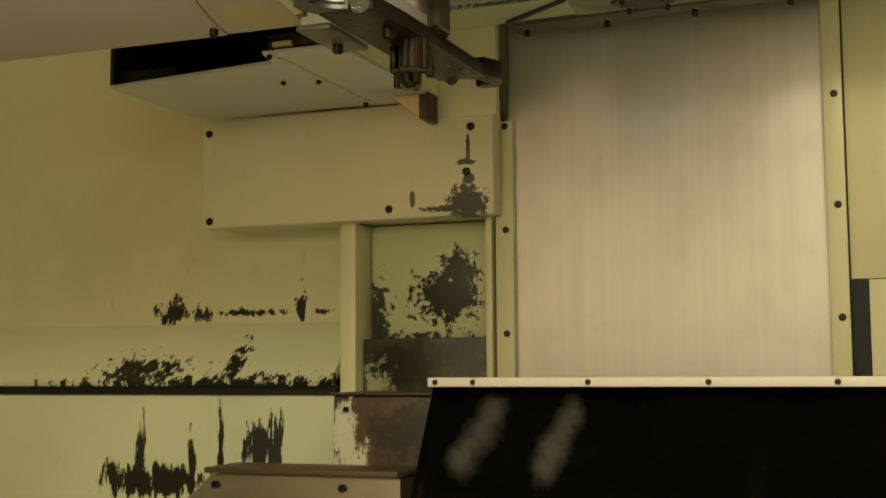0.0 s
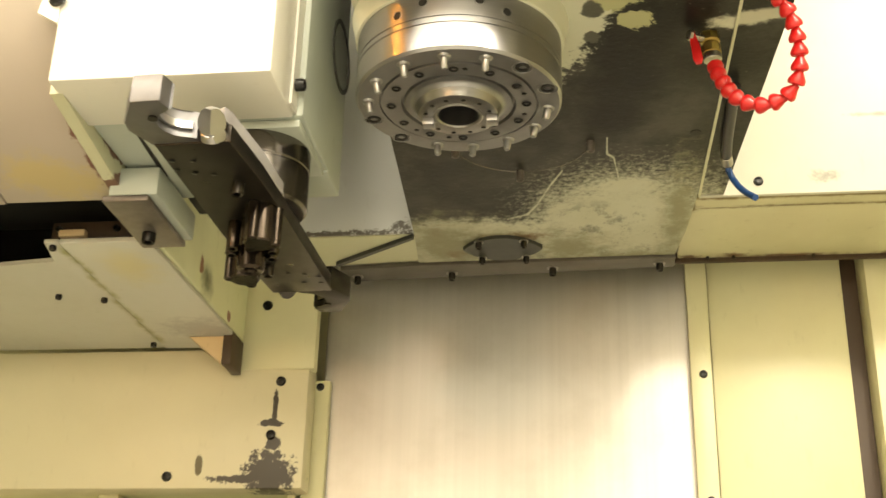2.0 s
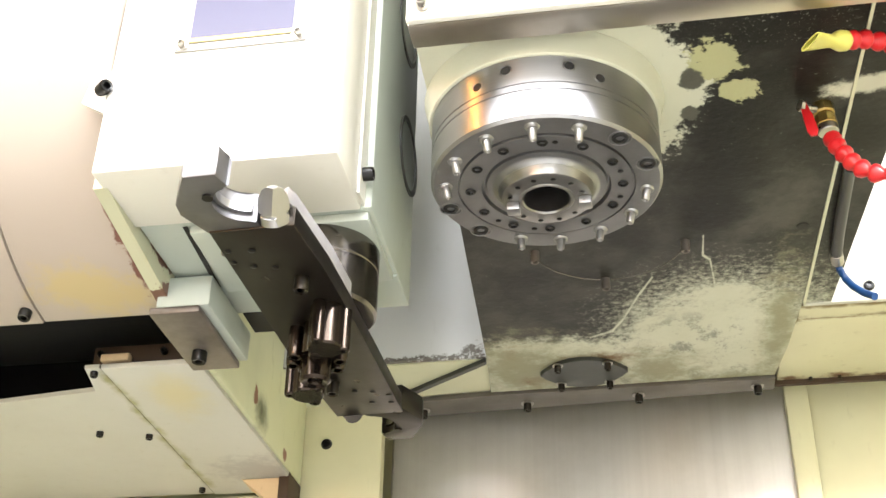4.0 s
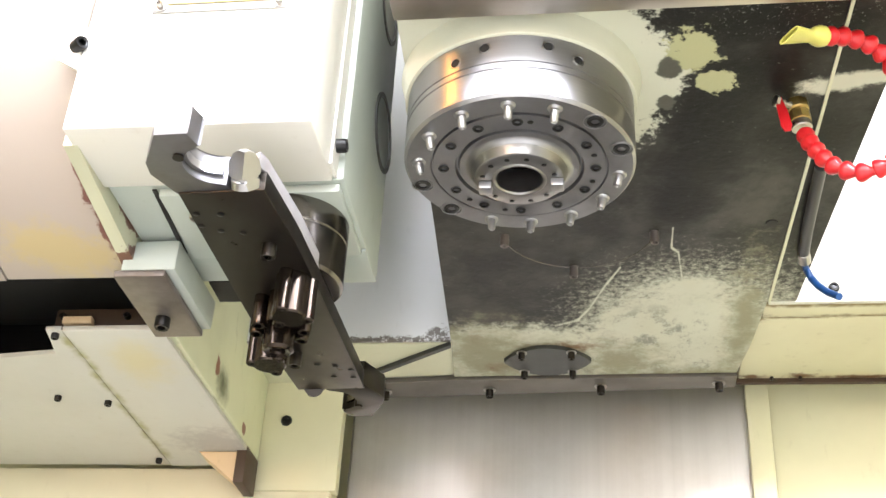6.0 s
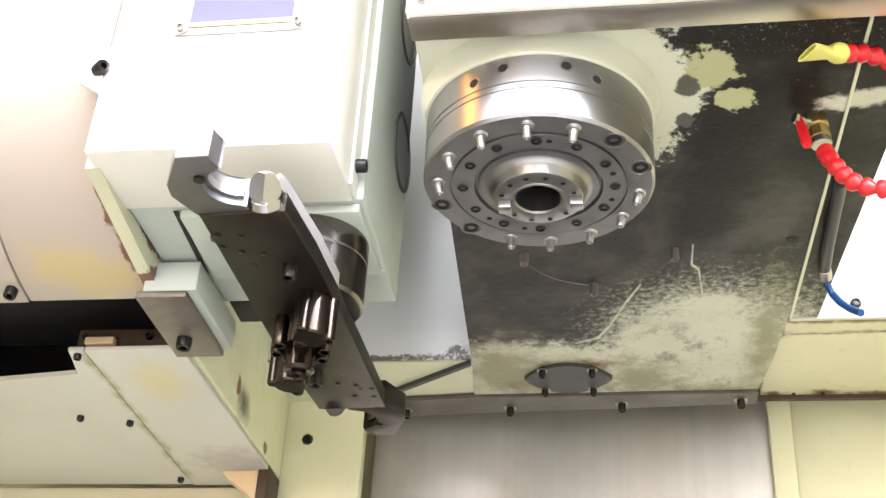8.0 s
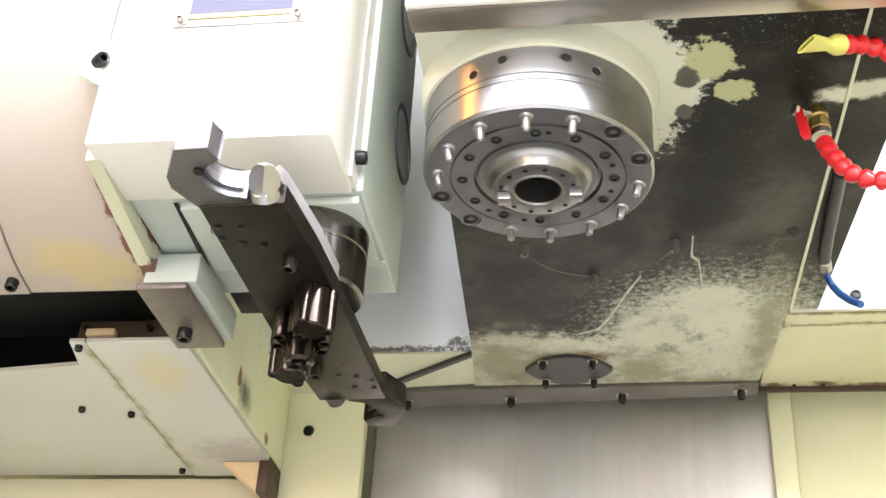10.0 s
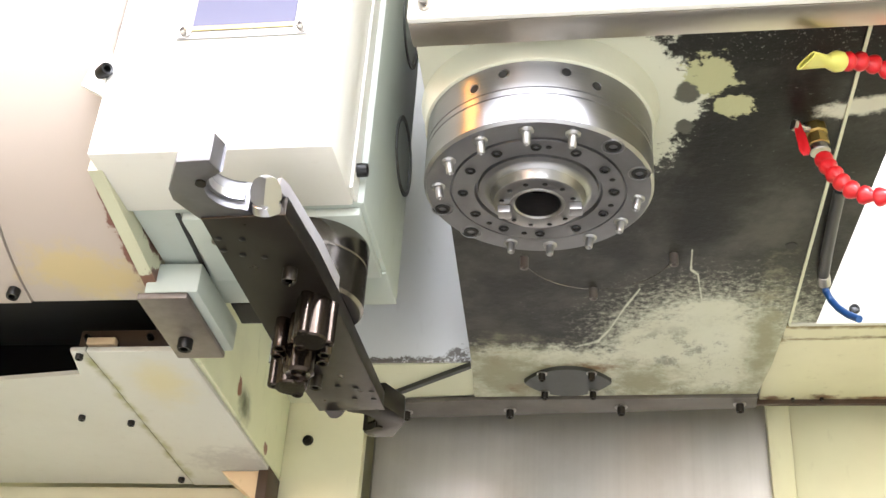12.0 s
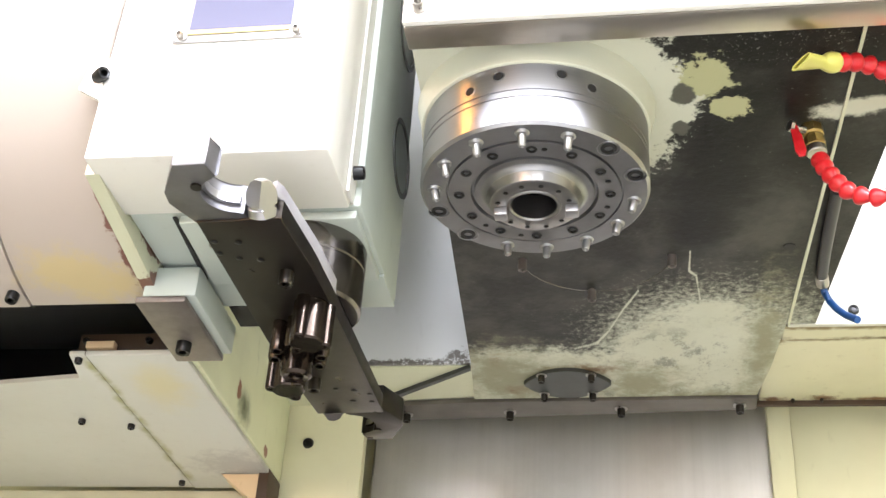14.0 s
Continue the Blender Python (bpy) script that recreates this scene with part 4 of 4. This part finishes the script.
for s in (0, 1):
    E_ = AM @ Matrix.Rotation(math.pi * s, 4, "Z")
    cx, cy, ri = 0.005, -0.2435, 0.0285
    outer = [(-0.040, -0.198), (-0.056, -0.236), (-0.054, -0.252), (-0.032, -0.291), (-0.002, -0.291), (0.0, -0.272)]
    inner = [(cx + ri * math.cos(radians(a)), cy + ri * math.sin(radians(a))) for a in range(265, 84, -12)]
    jaw = part("jaw", prism(B(), outer + inner + [(0.010, -0.198)], 0.002, 0.032, E_, 0.0015), M_ARM if s else M_GRIP, arm, "oily brown steel gripper jaw" if s else "polished steel gripper jaw")
    b = B()
    tr = [(cx + r * math.cos(radians(a)), cy + r * math.sin(radians(a))) for r, aa in ((ri + 0.0005, range(250, 89, -12)), (ri - 0.004, range(94, 251, 12))) for a in aa]
    prism(b, tr, 0.011, 0.019, E_)
    part("jaw_rib", b, M_HUB if s else M_JAW, jaw)
    part("jaw_pin", rod(B(), E_ @ Vector((-0.021, -0.260, 0.0)), E_ @ Vector((-0.021, -0.260, 0.012)), 0.005), M_ARM, jaw)
    b = B()
    pm = E_ @ Matrix.Translation((0.024, -0.221, 0.0145)) @ Matrix.Scale(0.88, 4)
    lathe(b, [(0, -0.0185), (0.006, -0.018), (0.0115, -0.0145), (0.0155, -0.007), (0.0163, 0.0), (0.0155, 0.007), (0.0128, 0.0085), (0.0128, 0.0105), (0.0145, 0.0115), (0.0145, 0.02), (0, 0.02)], pm @ frame_of((-0.1, 0.75, -0.55)), 28)
    for nv, dist in (((0.84, -0.40, -0.36), 0.0085), ((-0.42, -0.80, -0.40), 0.0095)):
        nw = (pm.to_3x3() @ Vector(nv)).normalized()
        cut = bmesh.ops.bisect_plane(b, geom=b.verts[:] + b.edges[:] + b.faces[:], plane_co=pm.translation + nw * dist * 0.88, plane_no=nw, clear_outer=True)
        bmesh.ops.contextual_create(b, geom=[g for g in cut["geom_cut"] if isinstance(g, bmesh.types.BMEdge)])
    part("lock_plunger", b, M_ARM if s else M_JAW, arm, "oily dark lock plunger" if s else "bright faceted lock plunger")
    part("plunger_block", prism(B(), [(0.016, -0.205), (0.034, -0.216), (0.038, -0.205), (0.044, -0.11), (0.044, -0.03), (0.036, -0.03), (0.026, -0.205)], 0.0205, 0.036, E_, 0.001), M_BLOCK, arm, "worn bright plunger block")
    for x, y in ((-0.034, -0.175), (-0.036, -0.155), (-0.012, -0.172), (-0.02, -0.145), (0.0, -0.14)):
        set_piece("dimple", DIMP, arm, E_ @ Vector((x, y, -0.0004)), (0, 0, -1), 1.2)
    set_piece("screw", SC_DARK, arm, E_ @ Vector((0.018, -0.115, 0.0)), (0, 0, -1), 1.2)
    b = B()
    lathe(b, [(0, -0.045), (0.0165, -0.045), (0.018, -0.043), (0.018, 0.0)], E_ @ Matrix.Translation((CX, CY, 0)), 24)
    clus = part("release_cylinder", b, M_GREASE, arm, "dark steel release cylinder")
    for a in range(20, 360, 120):
        q = E_ @ Vector((CX + 0.0175 * math.cos(radians(a)), CY + 0.0175 * math.sin(radians(a)), 0))
        part("lobe", lathe(B(), [(0, -0.042), (0.0018, -0.042), (0.002, -0.0455), (0.0055, -0.0455), (0.0068, -0.044), (0.0068, 0.0)], Matrix.Translation(q), 12), M_GREASE, clus)
part("centre_boss", lathe(B(), [(0, -0.05), (0.007, -0.05), (0.008, -0.053), (0.013, -0.055), (0.016, -0.052), (0.016, 0.0)], AM, 28), M_GREASE, arm, "round centre boss")
for a in range(0, 360, 45):
    q = AM @ Vector((0.025 * math.cos(radians(a)), 0.025 * math.sin(radians(a)), 0))
    part("boss_screw", lathe(B(), [(0, -0.028), (0.004, -0.028), (0.004, -0.034), (0.0065, -0.034), (0.0075, -0.032), (0.0075, 0.0)], Matrix.Translation(q), 14), M_GREASE, arm)

# ---- tool magazine ----
mag = thing("tool_magazine", (-0.8, 0.3, 1.86), "white curved sheet-metal tool magazine cover with dark slot beneath", "tool magazine")


def shell(x0, x1, r):
    b = B()
    pts = [(0.2 + r * math.cos(a), 2.2 + r * math.sin(a)) for a in [radians(180 + 82 * i / 40) for i in range(41)]]
    ring = [(0.2 - r, 2.9)] + pts
    o = [[b.verts.new((x, y, z)) for y, z in ring] for x in (x0, x1)]
    k = [[b.verts.new((x, 0.2 + (y - 0.2) * 0.985, z if j == 0 else 2.2 + (z - 2.2) * 0.985)) for j, (y, z) in enumerate(ring)] for x in (x0, x1)]
    n = len(ring)
    for i in range(n - 1):
        b.faces.new((o[0][i], o[0][i + 1], o[1][i + 1], o[1][i]))
        b.faces.new((k[0][i], k[1][i], k[1][i + 1], k[0][i + 1]))
        for e in (0, 1):
            b.faces.new((o[e][i], k[e][i], k[e][i + 1], o[e][i + 1]))
    for j in (0, n - 1):
        b.faces.new((o[0][j], o[1][j], k[1][j], k[0][j]))
    return b


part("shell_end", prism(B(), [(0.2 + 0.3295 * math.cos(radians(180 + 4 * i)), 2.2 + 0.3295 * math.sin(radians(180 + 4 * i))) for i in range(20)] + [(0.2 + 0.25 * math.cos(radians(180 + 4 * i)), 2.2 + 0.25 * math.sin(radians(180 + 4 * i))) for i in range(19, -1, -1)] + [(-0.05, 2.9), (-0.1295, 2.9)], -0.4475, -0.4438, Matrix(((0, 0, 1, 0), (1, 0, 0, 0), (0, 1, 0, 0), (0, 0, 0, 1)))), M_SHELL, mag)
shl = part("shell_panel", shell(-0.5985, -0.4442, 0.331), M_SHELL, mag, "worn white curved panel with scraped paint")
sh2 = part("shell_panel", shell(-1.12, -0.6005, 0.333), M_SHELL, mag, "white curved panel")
for a in (195, 217, 258):
    c0, s0 = math.cos(radians(a)), math.sin(radians(a))
    set_piece("screw", SC_BLACK, sh2, (-0.612, 0.2 + 0.333 * c0, 2.2 + 0.333 * s0), (0, c0, s0), 1.0)
part("magazine_end", prism(B(), [(0.2 + 0.326 * math.cos(radians(180 + 6 * i)), 2.2 + 0.326 * math.sin(radians(180 + 6 * i))) for i in range(16)] + [(0.2, 2.9), (-0.126, 2.9)], -1.119, -1.105, Matrix(((0, 0, 1, 0), (1, 0, 0, 0), (0, 1, 0, 0), (0, 0, 0, 1)))), M_CREAM, mag)
# magazine interior painted black in place of the shade inside the slot
part("dark_inner_drum", lathe(B(), [(0.0, -1.10), (0.27, -1.10), (0.29, -1.0), (0.29, -0.5), (0.0, -0.5)], Matrix(((0, 0, 1, 0), (1, 0, 0, 0.34), (0, 1, 0, 2.24), (0, 0, 0, 1))), 32), M_HOLE_SHADE, mag, "inner drum, coloured black for the shade in the slot")
part("inner_cheek", box(B(), -1.0, -0.992, 0.386, 0.7155, 1.873, 2.3), M_HOLE_SHADE, mag, "inner wall, coloured black for the shade in the slot")
part("inner_back", box(B(), -0.9915, -0.472, 0.69, 0.7155, 1.873, 2.3), M_HOLE_SHADE, mag, "inner wall, coloured black for the shade in the slot")
pl = part("bottom_plate", prism(B(), [(-1.0, 0.385), (-0.612, 0.332), (-0.60, 0.268), (-0.5802, 0.268), (-0.5845, 0.7155), (-1.0, 0.7155)], 1.866, 1.872, None, 0.001), M_PLATE, mag, "pale grey-green bottom plate")
part("bottom_plate", prism(B(), [(-0.578, 0.268), (-0.452, 0.268), (-0.446, 0.7155), (-0.582, 0.7155)], 1.8645, 1.872, None, 0.001), M_PLATE, mag, "scuffed cream bottom plate")
# black strip that stands in for shade behind the left plate
part("slot_shade_strip", box(B(), -0.99, -0.86, 0.40, 0.404, 1.873, 1.90), M_HOLE_SHADE, mag)
for x, y in ((-0.591, 0.278), (-0.662, 0.461), (-0.597, 0.479), (-0.594, 0.69)):
    set_piece("screw", SC_BLACK, pl, (x, y, 1.8665), (0, 0, -1), 0.66)
part("side_casting", box(B(), -0.47, -0.4455, 0.275, 0.7155, 1.873, 2.4, 0.004), M_MOULD, mag, "yellow-green mildewed side casting")
part("side_flange", prism(B(), [(-0.06, 1.90), (0.13, 1.872), (0.13, 1.93), (-0.06, 1.96)], -0.452, -0.4365, Matrix(((0, 0, 1, 0), (1, 0, 0, 0), (0, 1, 0, 0), (0, 0, 0, 1)))), M_FLANGE, mag, "chipped yellow-green flange")
part("stop_block", box(B(), -0.449, -0.386, 0.118, 0.262, 1.860, 1.8985, 0.003), M_BODY, mag, "pale green painted block")
blk = part("block_plate", box(B(), -0.455, -0.396, 0.116, 0.262, 1.851, 1.8595, 0.002), M_WORN, mag, "dark worn steel wear plate")
set_piece("screw", SC_BLACK, blk, (-0.429, 0.214, 1.851), (0, 0, -1), 1.2)
part("slot_bar", box(B(), -0.60, -0.46, 0.285, 0.31, 1.880, 1.905, 0.003), M_RUST_SHADE, mag, "rusty slot bar")
part("slot_block", box(B(), -0.584, -0.546, 0.272, 0.2845, 1.878, 1.888, 0.002), M_BEIGE, mag, "beige block on the slot bar")
for x in (-0.588, -0.505):
    set_piece("screw", SC_BLACK, mag, (x, 0.2845, 1.892), s=0.6)
gus = thing("wedge_bracket", (-0.46, 0.68, 1.82), "small beige wedge bracket with a dark steel side", "bracket")
part("wedge", prism(B(), [(-0.52, 1.8635), (-0.462, 1.8635), (-0.462, 1.818)], 0.655, 0.70, Matrix(((1, 0, 0, 0), (0, 0, 1, 0), (0, 1, 0, 0), (0, 0, 0, 1)))), M_BEIGE, gus, "bare beige wedge")
part("wedge_side", box(B(), -0.4615, -0.446, 0.652, 0.715, 1.815, 1.8715, 0.001), M_RUST_SHADE, gus, "dark steel side")
